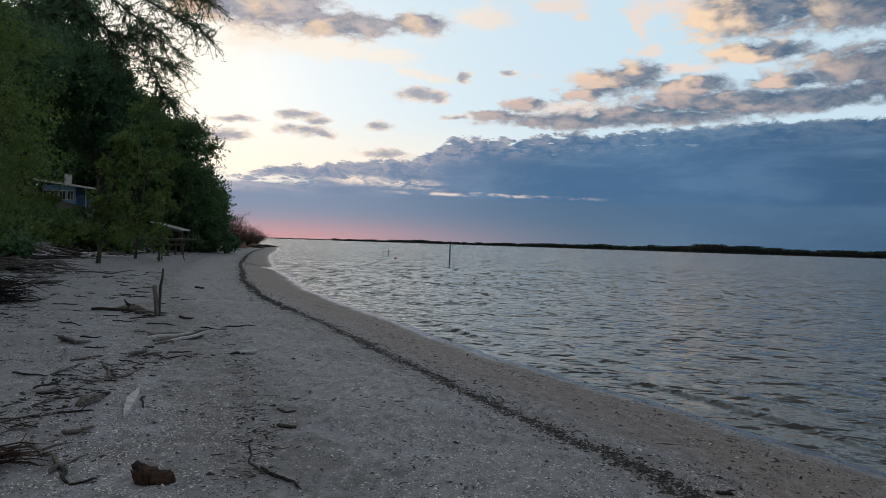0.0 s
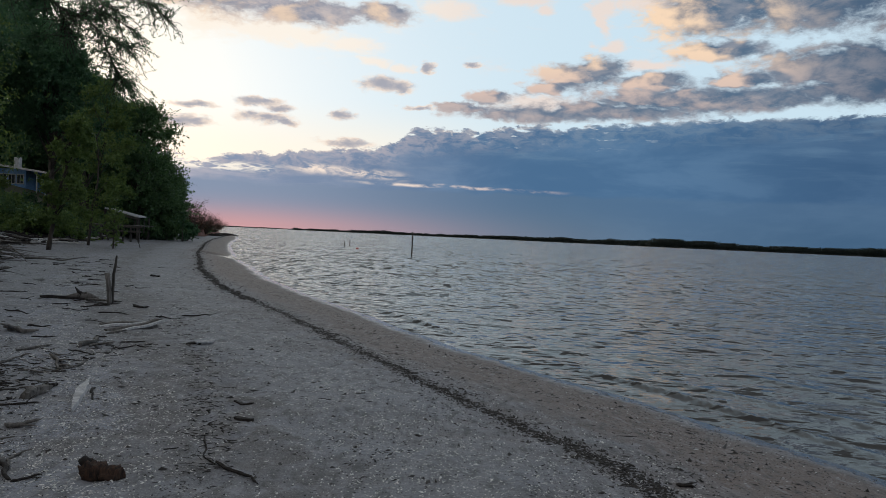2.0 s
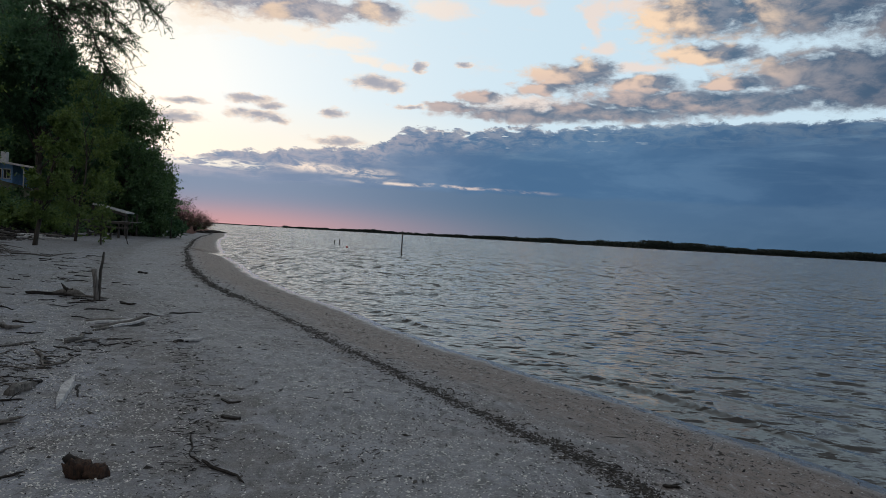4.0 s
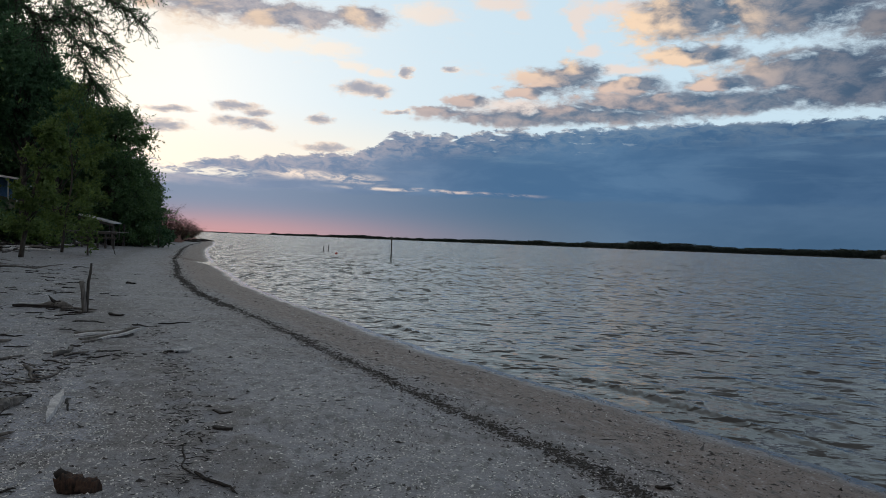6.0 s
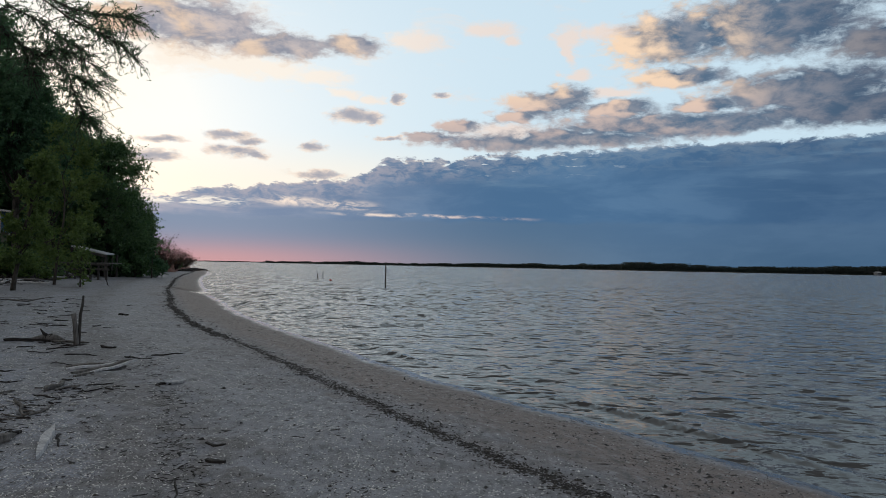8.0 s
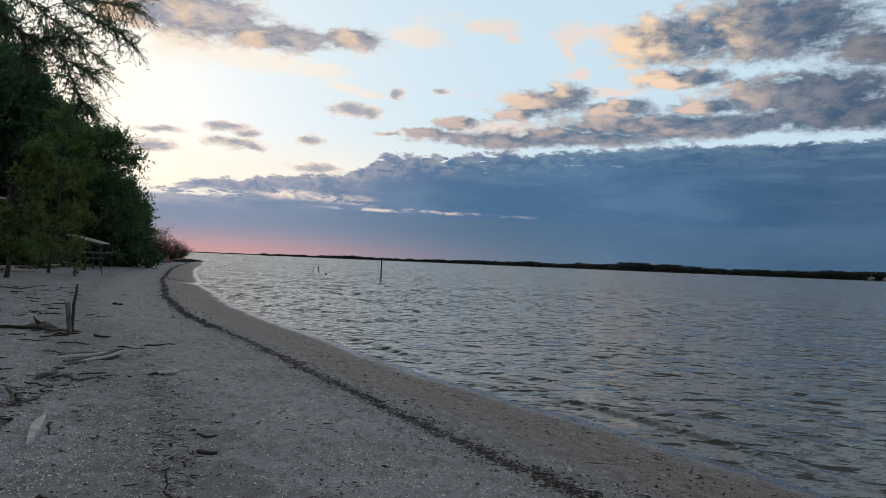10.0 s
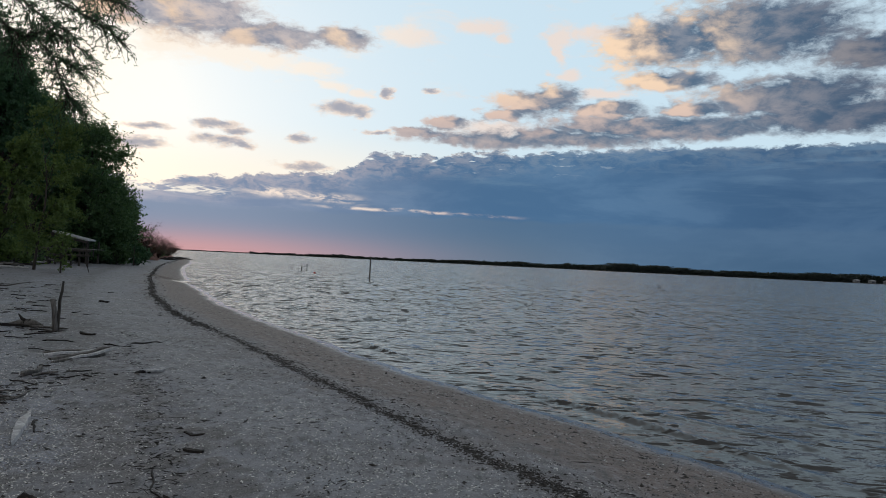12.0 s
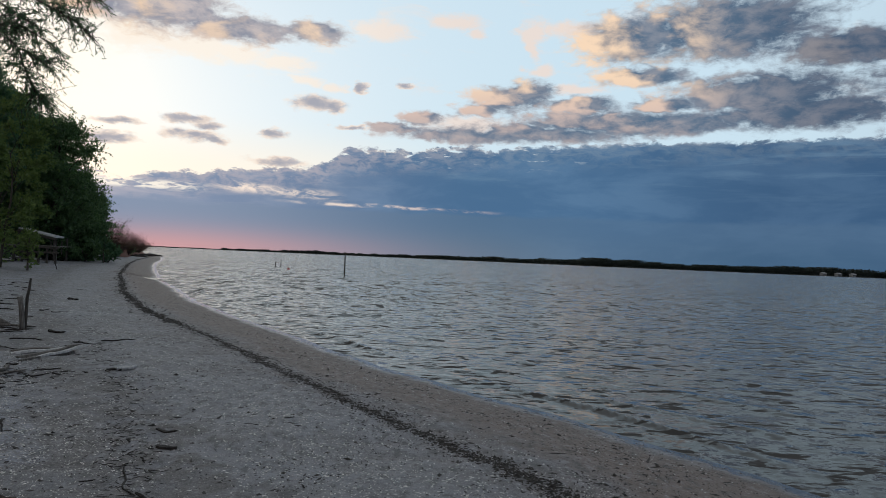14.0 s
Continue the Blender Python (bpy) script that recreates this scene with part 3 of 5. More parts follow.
def grid_mesh(name, xs, ys, zs, mat, keep=None):
    """A sheet over a grid of x and y with heights zs[y, x]."""
    gx, gy = np.meshgrid(xs, ys)
    co = np.stack([gx, gy, zs], axis=-1).reshape(-1, 3).astype(np.float32)
    nx, ny = len(xs), len(ys)
    i = np.arange(ny - 1)[:, None] * nx + np.arange(nx - 1)[None, :]
    quads = np.stack([i, i + 1, i + nx + 1, i + nx], axis=-1).reshape(-1, 4)
    if keep is not None:
        quads = quads[keep.reshape(-1)]
    data = bpy.data.meshes.new(name)
    data.vertices.add(len(co))
    data.vertices.foreach_set("co", co.reshape(-1))
    data.loops.add(len(quads) * 4)
    data.loops.foreach_set("vertex_index", quads.reshape(-1).astype(np.int32))
    data.polygons.add(len(quads))
    data.polygons.foreach_set("loop_start", np.arange(0, len(quads) * 4, 4, dtype=np.int32))
    data.update(calc_edges=True)
    data.materials.append(mat)
    data.shade_smooth()
    return new(name, data)


def graded(start, stop, step, ratio):
    """Places from start to stop whose spacing grows with the way from start."""
    out, d = [start], step
    sign = 1 if stop > start else -1
    while (stop - out[-1]) * sign > 0:
        out.append(out[-1] + sign * d)
        d = max(step, ratio * abs(out[-1] - start))
    return out


# ---------------------------------------------------------------- the lie of the land
SHORE_Y = [-400, -30, 0, 5, 6.6, 8.1, 9.4, 11, 12.4, 14.6, 18, 21, 27, 35, 42.6, 58, 70, 86, 110, 150, 165, 200, 400, 4600]
SHORE_X = [95, 17, 7.0, 5.1, 4.45, 3.7, 2.95, 2.0, 1.18, 0.2, -1.35, -2.8, -5.4, -8.1, -10.8, -15.4, -18.9, -23.2, -29, -40, -49, -95, -420, -4600]
PROFILE_D = [-400, -60, -20, -6, -2, 0, 1.2, 2.6, 5, 8, 12, 20, 26, 60]
PROFILE_Z = [-6, -4, -2, -0.75, -0.22, 0, 0.15, 0.32, 0.42, 0.5, 0.58, 0.76, 0.9, 1.2]
BACK_Y = [-400, 0, 20, 31, 40, 60, 75, 95, 120, 150, 4600]
BACK_D = [14, 14, 14, 13.5, 12.0, 10.0, 8.0, 5.5, 4.0, 3.5, 3.5]


def smooth_noise(x, y, scale, seed):
    """A cheap smooth noise on arrays: crossed sines turned at random."""
    rng = np.random.default_rng(seed)
    out = np.zeros(np.broadcast(x, y).shape)
    for k in range(9):
        w, ph = rng.uniform(0, 2 * np.pi), rng.uniform(0, 2 * np.pi)
        f = 2 * np.pi / scale * rng.uniform(0.6, 1.7)
        out = out + np.sin(f * (np.cos(w) * x + np.sin(w) * y) + ph)
    return out / 5.0


def shore_distance(x, y):
    """Metres from the waterline, up the beach."""
    sx = np.interp(y, SHORE_Y, SHORE_X)
    slope = (np.interp(y + 1.5, SHORE_Y, SHORE_X) - np.interp(y - 1.5, SHORE_Y, SHORE_X)) / 3.0
    return (sx - x) / np.sqrt(1 + slope * slope)


def ground_height(x, y):
    x, y = np.asarray(x, float), np.asarray(y, float)
    d = shore_distance(x, y)
    z = np.interp(d, PROFILE_D, PROFILE_Z)
    up = np.clip(d / 3.0, 0, 1)
    z = z + up * (0.018 * smooth_noise(x, y, 2.3, 1) + 0.015 * smooth_noise(x, y, 0.7, 2) + 0.009 * smooth_noise(x, y, 0.28, 3))
    for k in range(16):       # a trail of old footprints, softened by wind
        t = k / 15.0
        fx, fy = -0.85 - 1.45 * t - 2.0 * t ** 3 + (0.13 if k % 2 else -0.13), 4.4 + 4.8 * t + 5.0 * t ** 3
        z = z - 0.035 * np.exp(-(((x - fx) / 0.09) ** 2 + ((y - fy) / 0.17) ** 2))
    z = z + 0.012 * smooth_noise(x, y, 3.5, 4)
    # the bluff behind the beach
    back = np.interp(y, BACK_Y, BACK_D)
    rise = np.clip((d - back) / 22.0, 0, 1)
    z = z + 6.2 * rise ** 1.2 + np.clip((d - back) / 3, 0, 1) * 0.25 * (1 + smooth_noise(x, y, 6.0, 5))
    # a shallow runnel where a swash channel cuts the berm
    a, b = np.array((-9.5, 41.5)), np.array((-14.9, 47.0))
    t = np.clip(((x - a[0]) * (b[0] - a[0]) + (y - a[1]) * (b[1] - a[1])) / ((b - a) @ (b - a)), 0, 1)
    off = np.hypot(x - a[0] - t * (b[0] - a[0]), y - a[1] - t * (b[1] - a[1]))
    z = z - (z + 0.05) * np.exp(-(off / (0.55 - 0.25 * t)) ** 2) * (np.abs(z) < 0.8)
    return z


def ground_at(x, y):
    return float(ground_height(x, y))


def build_ground():
    xs = sorted(set(graded(-1.0, -4600, 0.065, 0.0135)[1:] + graded(-1.0, 4600, 0.065, 0.0135)))
    ys = sorted(set(graded(3.0, -60, 0.08, 0.2)[1:] + graded(3.0, 4600, 0.055, 0.0115)))
    xs, ys = np.array(xs), np.array(ys)
    gx, gy = np.meshgrid(xs, ys)
    ground = grid_mesh("ground", xs, ys, ground_height(gx, gy), SAND)
    ground.data.attributes.new("shore", "FLOAT", "POINT").data.foreach_set("value", shore_distance(gx, gy).reshape(-1).astype(np.float32))
    tagged(ground, "grey-brown beach sand with shell grit, damp towards the water", "sand", kind="structure")


def build_water():
    xs = sorted(set(graded(3.0, -4600, 0.07, 0.014)[1:] + graded(3.0, 4600, 0.07, 0.014)))
    ys = sorted(set(graded(5.0, -60, 0.1, 0.2)[1:] + graded(5.0, 4700, 0.06, 0.0115)))
    xs, ys = np.array(xs), np.array(ys)
    gx, gy = np.meshgrid(xs, ys)
    rng = np.random.default_rng(7)
    z = np.zeros_like(gx)
    far = np.hypot(gx, gy)
    for k in range(34):
        length = 0.30 * 1.055 ** k
        w = math.radians(rng.normal(100, 24))
        ph = rng.uniform(0, 6.28)
        wave = np.sin(2 * np.pi / length * (np.cos(w) * gx + np.sin(w) * gy) + ph + 0.8 * smooth_noise(gx, gy, length * 7, k + 40))
        amp = 0.0030 * min(length, 0.45) ** 0.9
        z = z + amp * np.exp(1.25 * wave) / 1.4 * np.clip(1.6 - far * 0.05 / length, 0, 1)
    z = z - 0.05
    d = shore_distance(gx, gy)
    calm = np.clip(-d / 2.5, 0.12, 1)
    z = z * calm + 0.03
    # two or three low breakers running along the beach
    for k, (off, height, wide) in enumerate([(0.45, 0.060, 0.09), (1.3, 0.035, 0.12), (2.8, 0.03, 0.18)]):
        bend = off + 0.22 * off ** 0.5 * smooth_noise(gx, gy, 5.0, 60 + k)
        along = np.clip(0.45 + 0.75 * smooth_noise(gx, gy, 7.0, 70 + k), 0, 1.2)
        q = (-d - bend) / wide
        z = z + height * along * np.exp(-np.where(q < 0, q * 1.7, q * 0.8) ** 2)
    keep = np.ones((len(ys) - 1, len(xs) - 1), bool)
    keep &= (d[:-1, :-1] < 2.5) | (far[:-1, :-1] < 0)
    water = grid_mesh("water", xs, ys, z, WATER, keep)
    tagged(water, "grey rippled river water reflecting the evening sky", "water", kind="structure")


build_ground()
build_water()

# ---------------------------------------------------------------- far shore
def far_bank(name, ends, height, count, seed, leaf, label):
    """A wooded shore far over the water: clumps of foliage of uneven height on a low bank."""
    rng = np.random.default_rng(seed)
    (x0, y0, h0), (x1, y1, h1) = ends
    way = np.array((x1 - x0, y1 - y0))
    length = np.linalg.norm(way)
    t = rng.uniform(0, 1, count)
    depth = rng.uniform(0, 60, count)
    ridge = 0.62 + 0.22 * smooth_noise(t * length, 0 * t, 260.0, seed) + 0.16 * smooth_noise(t * length, 0 * t, 60.0, seed + 1)
    ridge = ridge + 0.20 * smooth_noise(t * length, 0 * t, 22.0, seed + 2)
    tall = np.clip(ridge, 0.25, 1.4) * (h0 + (h1 - h0) * t) * height
    z = 0.3 + tall * rng.uniform(0.0, 1.0, count) ** 0.8
    x = x0 + way[0] * t + rng.normal(0, 3, count)
    y = y0 + way[1] * t + depth
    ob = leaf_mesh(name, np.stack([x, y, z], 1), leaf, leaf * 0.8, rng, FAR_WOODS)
    tagged(ob, label, "woods", kind="stuff")
    # the low ground it stands on
    steps = 60
    verts, faces = [], []
    for i in range(steps + 1):
        s = i / steps
        px, py = x0 + way[0] * s, y0 + way[1] * s
        verts += [(px, py - 4, -0.6), (px, py + 4, 0.9 + 0.4 * math.sin(i * 1.7)), (px, py + 50, 0.45 * height * (h0 + (h1 - h0) * s) * (0.85 + 0.15 * math.sin(i * 0.9)))]
    for i in range(steps):
        for k in range(2):
            faces.append((i * 3 + k, i * 3 + 3 + k, i * 3 + 4 + k, i * 3 + 1 + k))
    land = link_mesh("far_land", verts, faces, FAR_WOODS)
    tagged(land, "low dark bank of the far shore under woods", "land", kind="structure")


far_bank("far_woods", [(-500, 2620, 0.55), (420, 1150, 0.8)], 15.0, 26000, 11, 3.6, "dark wooded far shore across the water")
far_bank("far_woods", [(362, 1110, 1.0), (1100, 900, 1.15)], 15.5, 42000, 12, 2.4, "dark woods on the nearer stretch of far shore")
far_bank("far_woods", [(-1450, 4300, 0.5), (-560, 3900, 0.6)], 9.0, 9000, 13, 5.0, "low dark strip of woods at the horizon")



def far_house(x, y, wide):
    ob = thing("far_house", "tiny pale house on the far shore", "house", "houses of the far shore", at=(x, y, 0.6))
    part("wall", box((wide, 8.0, 3.4), (0, 0, 1.7), 0.1), ROOFING, ob)
    link_mesh("roof", [(-wide / 2 - 0.6, -4.8, 3.3), (wide / 2 + 0.6, -4.8, 3.3), (wide / 2 + 0.6, 4.8, 3.3), (-wide / 2 - 0.6, 4.8, 3.3), (-wide / 2, 0, 5.2), (wide / 2, 0, 5.2)],
              [(0, 1, 5, 4), (2, 3, 4, 5), (1, 2, 5), (3, 0, 4), (0, 3, 2, 1)], ROOFING, ob, smooth=False)
    for k in range(3):
        part("window", box((wide * 0.16, 0.2, 1.5), ((k - 1) * wide * 0.28, -4.02, 1.8), 0.0), GLASS, ob)


for hx, hy, hw in ((736, 996, 7), (756, 990, 6), (716, 1003, 6)):
    far_house(hx, hy, hw)

# ---------------------------------------------------------------- trees
def crown_points(rng, clusters, per, spread):
    """Leaves strung along short twigs that point out of each foliage mass."""
    pts = []
    for c, r in clusters:
        k = max(2, int(per * r) // 12)
        way = rng.normal(size=(k, 3)) * (1.0, 1.0, 0.7)
        way /= np.linalg.norm(way, axis=1)[:, None]
        start = way * spread * r * np.abs(rng.normal(0.55, 0.45, (k, 1)))
        run = way + rng.normal(0, 0.45, (k, 3)) + (0, 0, 0.1)
        s = rng.uniform(0, 1, (k, 12, 1))
        spray = start[:, None] + run[:, None] * s * spread * r * 0.8 + rng.normal(0, 0.10 * spread, (k, 12, 3))
        pts.append(np.asarray(c) + spray.reshape(-1, 3))
    return np.concatenate(pts)


def tree(kind, label, at, height, spread, base, leaf, count, leaf_size, seed, trunk_r=0.22, lean=(0, 0), clusters=46, group="", round_top=0.7):
    """A broad-leaved tree: tapered trunk, limbs to the foliage masses, and a crown of loose leaves."""
    rng = np.random.default_rng(seed)
    ob = thing(kind, label, "tree", group, at)
    top = np.array((lean[0], lean[1], height))
    pts = [np.array((0, 0, -0.3))] + [top * s * 0.92 + rng.normal(0, 0.02 * height * s, 3) * (1, 1, 0.2) for s in np.linspace(0.12, 1, 7)]
    rad = [trunk_r * 1.25] + [trunk_r * (1 - 0.88 * s) for s in np.linspace(0.05, 1, 7)]
    link_mesh("trunk", *tube(pts, rad, 9), BARK, ob)
    groups = []
    for k in range(clusters):
        s = rng.uniform(0, 1)
        zz = base + (height - base) * s
        out = spread * math.sin(math.pi * min(1, 0.2 + 0.72 * s)) ** round_top * rng.uniform(0.3, 0.95)
        w = rng.uniform(0, 2 * math.pi)
        c = np.array((math.cos(w) * out, math.sin(w) * out, zz)) + top * (zz / height) * (1, 1, 0)
        groups.append((c, rng.uniform(0.5, 1.3)))
    for c, r in groups[: clusters // 2]:
        z0 = max(0.25 * height, c[2] - rng.uniform(0.08, 0.25) * height)
        a = top * (z0 / height) * 0.92
        mid = (a + c) / 2 + rng.normal(0, 0.12, 3) + np.array((0, 0, 0.12))
        link_mesh("limb", *tube([a, mid, c], [trunk_r * 0.3, trunk_r * 0.17, trunk_r * 0.05], 5), BARK, ob)
    total = sum(r for _, r in groups)
    leaf_mesh("crown", crown_points(rng, groups, count / total, 0.20 * spread), leaf_size, leaf_size * 0.62, rng, leaf, 0.2, ob)
    return ob


def bush(kind, label, at, size, leaf, count, leaf_size, seed, group=""):
    rng = np.random.default_rng(seed)
    ob = thing(kind, label, "shrub", group, at)
    groups, stems = [], []
    for k in range(14):
        w, out = rng.uniform(0, 6.283), rng.uniform(0.1, 1.0)
        c = np.array((math.cos(w) * out * size[0], math.sin(w) * out * size[0], size[1] * rng.uniform(0.2, 0.95) * (1.1 - 0.5 * out)))
        groups.append((c, rng.uniform(0.6, 1.2)))
        stems.append(tube([(c[0] * 0.2, c[1] * 0.2, -0.1), tuple(c * 0.55 + rng.normal(0, 0.05, 3)), tuple(c)], [0.03, 0.02, 0.006], 5))
    link_mesh("stems", *merge(stems), BARK, ob)
    if count:
        total = sum(r for _, r in groups)
        leaf_mesh("foliage", crown_points(rng, groups, count / total, 0.26 * size[0]), leaf_size, leaf_size * 0.6, rng, leaf, 0.1, ob)
    return ob


# x, y, top over the water, spread, crown base over the ground
BLUFF_TREES = [
    (-26.0, 64.0, 12.2, 3.9, 2.4), (-28.5, 54.0, 15.8, 3.5, 7.0), (-48.5, 90, 25.0, 6.0, 1.0), (-34.6, 50.5, 18.4, 5.0, 6.0),
    (-26.6, 69, 8.0, 3.4, 0.3), (-29.8, 76, 8.0, 3.6, 0.3), (-32.5, 85, 7.0, 3.4, 0.3), (-30.6, 64, 14.0, 3.6, 3.5),
    (-40.0, 54, 18.5, 5.0, 6.5), (-36.5, 42, 15.0, 4.4, 7.0), (-37.5, 58, 19.5, 4.5, 7.5), (-51.8, 87, 31.0, 7.5, 1.0), (-43.5, 62, 20.5, 5.0, 7.0), (-31.8, 46.5, 16.5, 3.6, 8.5), (-28.3, 58.5, 13.6, 2.8, 4.5),
]
BACK_TREES = [
    (-52.0, 94, 16.0, 6.0, 0.5), (-44.0, 94, 15.0, 6.0, 0.5), (-60.0, 92, 17.0, 6.0, 0.5), (-37.0, 88, 12.0, 5.0, 0.5),
    (-55.0, 76, 18.0, 5.0, 0.8), (-34.0, 75, 14.0, 4.6, 0.8), (-34.5, 68, 15.0, 4.2, 4.5), (-29.0, 67, 9.0, 3.0, 0.3),
]
BIG = "tall dark-leaved tree on the wooded bluff"
for k, (x, y, h, s, b) in enumerate(BLUFF_TREES + BACK_TREES):
    g = ground_at(x, y)
    near = k < len(BLUFF_TREES)
    tree("bluff_tree", BIG, (x, y, g), h - g + 0.2, s, b, LEAF_DARK if k % 4 else LEAF_MID, 42000 if near else 14000, 0.19 if near and y < 80 else 0.42,
         200 + k, 0.28, group="trees of the bluff", clusters=110)

# wood added out of view beside and behind the viewpoint, to shade the sand
for k, (x, y, h, s) in enumerate([(-17.5, 13.0, 11.0, 3.8), (-18.0, 6.0, 12.0, 4.2), (-18.5, -1.0, 11.5, 4.2), (-19.5, -9.0, 12.5, 4.5), (-20.5, -18.0, 12.0, 4.5), (-25.0, 8.0, 14.0, 5.0), (-26.0, -6.0, 14.0, 5.0)]):
    tree("bluff_tree", BIG, (x, y, ground_at(x, y)), h, s, 0.8, LEAF_DARK, 7000, 0.45, 250 + k, 0.28, group="trees of the bluff", clusters=50)

FRESH = "slender young tree with fresh green leaves at the beach's edge"
YOUNG_TREES = [(-17.4, 33.2, 6.2, 1.1, 1.4, 1.1, 0.10), (-19.4, 41.2, 9.7, 2.0, 0.9, 1.1, 0.075), (-16.9, 38.9, 2.0, 0.8, 0.35, 0.0, 0.05)]
for k, (x, y, h, s, b, lx, r) in enumerate(YOUNG_TREES):
    tree("young_tree", FRESH, (x, y, ground_at(x, y)), h, s, b, LEAF_FRESH, 21000 if h > 3 else 1800, 0.115, 300 + k, r, lean=(lx, 0), group="young trees", clusters=44)
tree("young_tree", "small sapling with thin green leaves on open sand", (-21.7, 63.5, ground_at(-21.7, 63.5)), 2.2, 0.7, 0.9, LEAF_MID, 900, 0.16, 330, 0.05, group="young trees", clusters=12)

# the shrub belt along the foot of the bluff, thinning where the shelter stands
SHRUB = "dense green shrub along the foot of the bluff"
rng = np.random.default_rng(5)
for k in range(52):
    y = 20 + 1.75 * k + rng.uniform(-1, 1)
    d = float(np.interp(y, BACK_Y, BACK_D)) + rng.uniform(0.2, 6.0) + (3.0 if 47 < y < 60 else 0.0)
    x = float(np.interp(y, SHORE_Y, SHORE_X)) - d * 1.06
    bush("shrub", SHRUB, (x, y, ground_at(x, y)), (rng.uniform(1.1, 2.0), rng.uniform(1.0, 2.0)), (LEAF_MID, LEAF_DARK, LEAF_FRESH)[k % 3], 4200, 0.16, 400 + k, "shrubs")


# a cypress whose limbs hang out over the beach
def overhanging_cypress():
    rng = np.random.default_rng(71)
    at = np.array((-15.2, 20.0, ground_at(-15.2, 20.0)))
    ob = thing("bald_cypress", "leaning cypress with feathery new leaves hanging over the sand", "tree", at=tuple(at))
    link_mesh("trunk", *tube([(0, 0, -0.3), (0.1, -0.2, 2), (0.3, -0.6, 5), (0.7, -1.2, 8), (1.0, -1.6, 12)], [0.42, 0.34, 0.28, 0.2, 0.06], 10), BARK, ob)
    boughs = [
        [(-14.6, 18.8, 7.6), (-11.0, 16.0, 8.6), (-8.36, 13.6, 7.57), (-7.53, 13.6, 6.58), (-7.12, 13.6, 6.2), (-6.84, 13.6, 6.01), (-6.75, 13.6, 5.73), (-6.67, 13.6, 5.4)],
        [(-14.5, 18.7, 8.4), (-11.0, 15.8, 9.0), (-7.98, 14.1, 8.01), (-7.01, 14.1, 7.28), (-6.18, 14.1, 6.92), (-5.48, 14.1, 6.82), (-4.96, 14.1, 6.76)],
        [(-14.7, 18.9, 7.0), (-12.5, 16.4, 8.2), (-10.1, 14.1, 7.98), (-9.37, 14.1, 7.06), (-8.88, 14.1, 6.7), (-8.46, 14.1, 6.48), (-8.11, 14.1, 6.42)],
    ]
    branches = [
        [(-6.84, 13.6, 6.01), (-6.6, 14.2, 5.98), (-6.35, 14.35, 5.72), (-6.04, 14.35, 5.56), (-5.76, 14.35, 5.45)],
        [(-7.01, 14.1, 7.28), (-6.18, 13.85, 6.69), (-5.6, 13.85, 6.39), (-5.13, 13.85, 6.17), (-4.73, 13.85, 5.8)],
        [(-6.84, 13.6, 6.01), (-6.55, 13.6, 5.82), (-6.32, 13.6, 5.94), (-5.93, 13.6, 5.92), (-5.3, 13.6, 5.54)],
        [(-6.35, 14.35, 5.72), (-6.25, 14.35, 5.4), (-6.1, 14.35, 5.11), (-5.98, 14.35, 4.86), (-5.83, 14.35, 4.7)],
        [(-7.53, 13.6, 6.58), (-7.22, 13.85, 6.84), (-6.69, 13.85, 6.57), (-6.28, 13.85, 6.26), (-5.82, 13.85, 6.05)],
    ]
    leaves, ways = [], []
    for i, limb in enumerate(boughs + branches):
        pts = np.array(limb) - at
        thick = (0.075, 0.05, 0.05)[i] if i < 3 else 0.020
        link_mesh("limb", *tube(pts, np.linspace(thick, 0.007, len(pts)), 6), BARK, ob)
        twigs = []
        first = 2.0 if i < 3 else 0.15
        for k in range(170 if i < 3 else 130):
            s = first + (len(pts) - 1.02 - first) * rng.uniform(0, 1) ** 0.8
            j = min(int(s), len(pts) - 2)
            a = pts[j] + (pts[j + 1] - pts[j]) * (s - j)
            run = (pts[j + 1] - pts[j]) / np.linalg.norm(pts[j + 1] - pts[j])
            w = run * rng.uniform(0.1, 0.8) + rng.normal(0, 0.6, 3) + np.array((0.12, 0, -0.25))
            w /= np.linalg.norm(w)
            ln = rng.uniform(0.12, 0.62)
            b = a + w * ln * 0.55 + np.array((0, 0, 0.03))
            c = a + w * ln + np.array((0, 0, -0.10 * ln)) + rng.normal(0, 0.03, 3)
            twigs.append(tube([a, b, c], [0.007, 0.005, 0.003], 4))
            n = int(34 * ln)
            q = rng.uniform(0.10, 1.05, n)[:, None]
            p = np.where(q < 0.55, a + (b - a) * q / 0.55, b + (c - b) * (q - 0.55) / 0.45)
            leaves.append(p + rng.normal(0, 0.022, (n, 3)))
            ways.append(np.tile(w * 0.35, (n, 1)))
        link_mesh("twig_spray", *merge(twigs), BARK, ob)
    leaf_mesh("foliage", np.concatenate(leaves), 0.085, 0.016, rng, LEAF_DARK, 0.2, ob, along=np.concatenate(ways))
    groups = []
    for k in range(60):
        w, s = rng.uniform(0, 6.283), rng.uniform(0, 1)
        out = 3.1 * math.sin(math.pi * (0.15 + 0.75 * s)) * rng.uniform(0.3, 1)
        groups.append((np.array((math.cos(w) * out, math.sin(w) * out, 1.2 + 8.0 * s)), rng.uniform(0.6, 1.2)))
    leaf_mesh("crown", crown_points(rng, groups, 900, 0.85), 0.12, 0.045, rng, LEAF_FRESH, 0.3, ob)


overhanging_cypress()

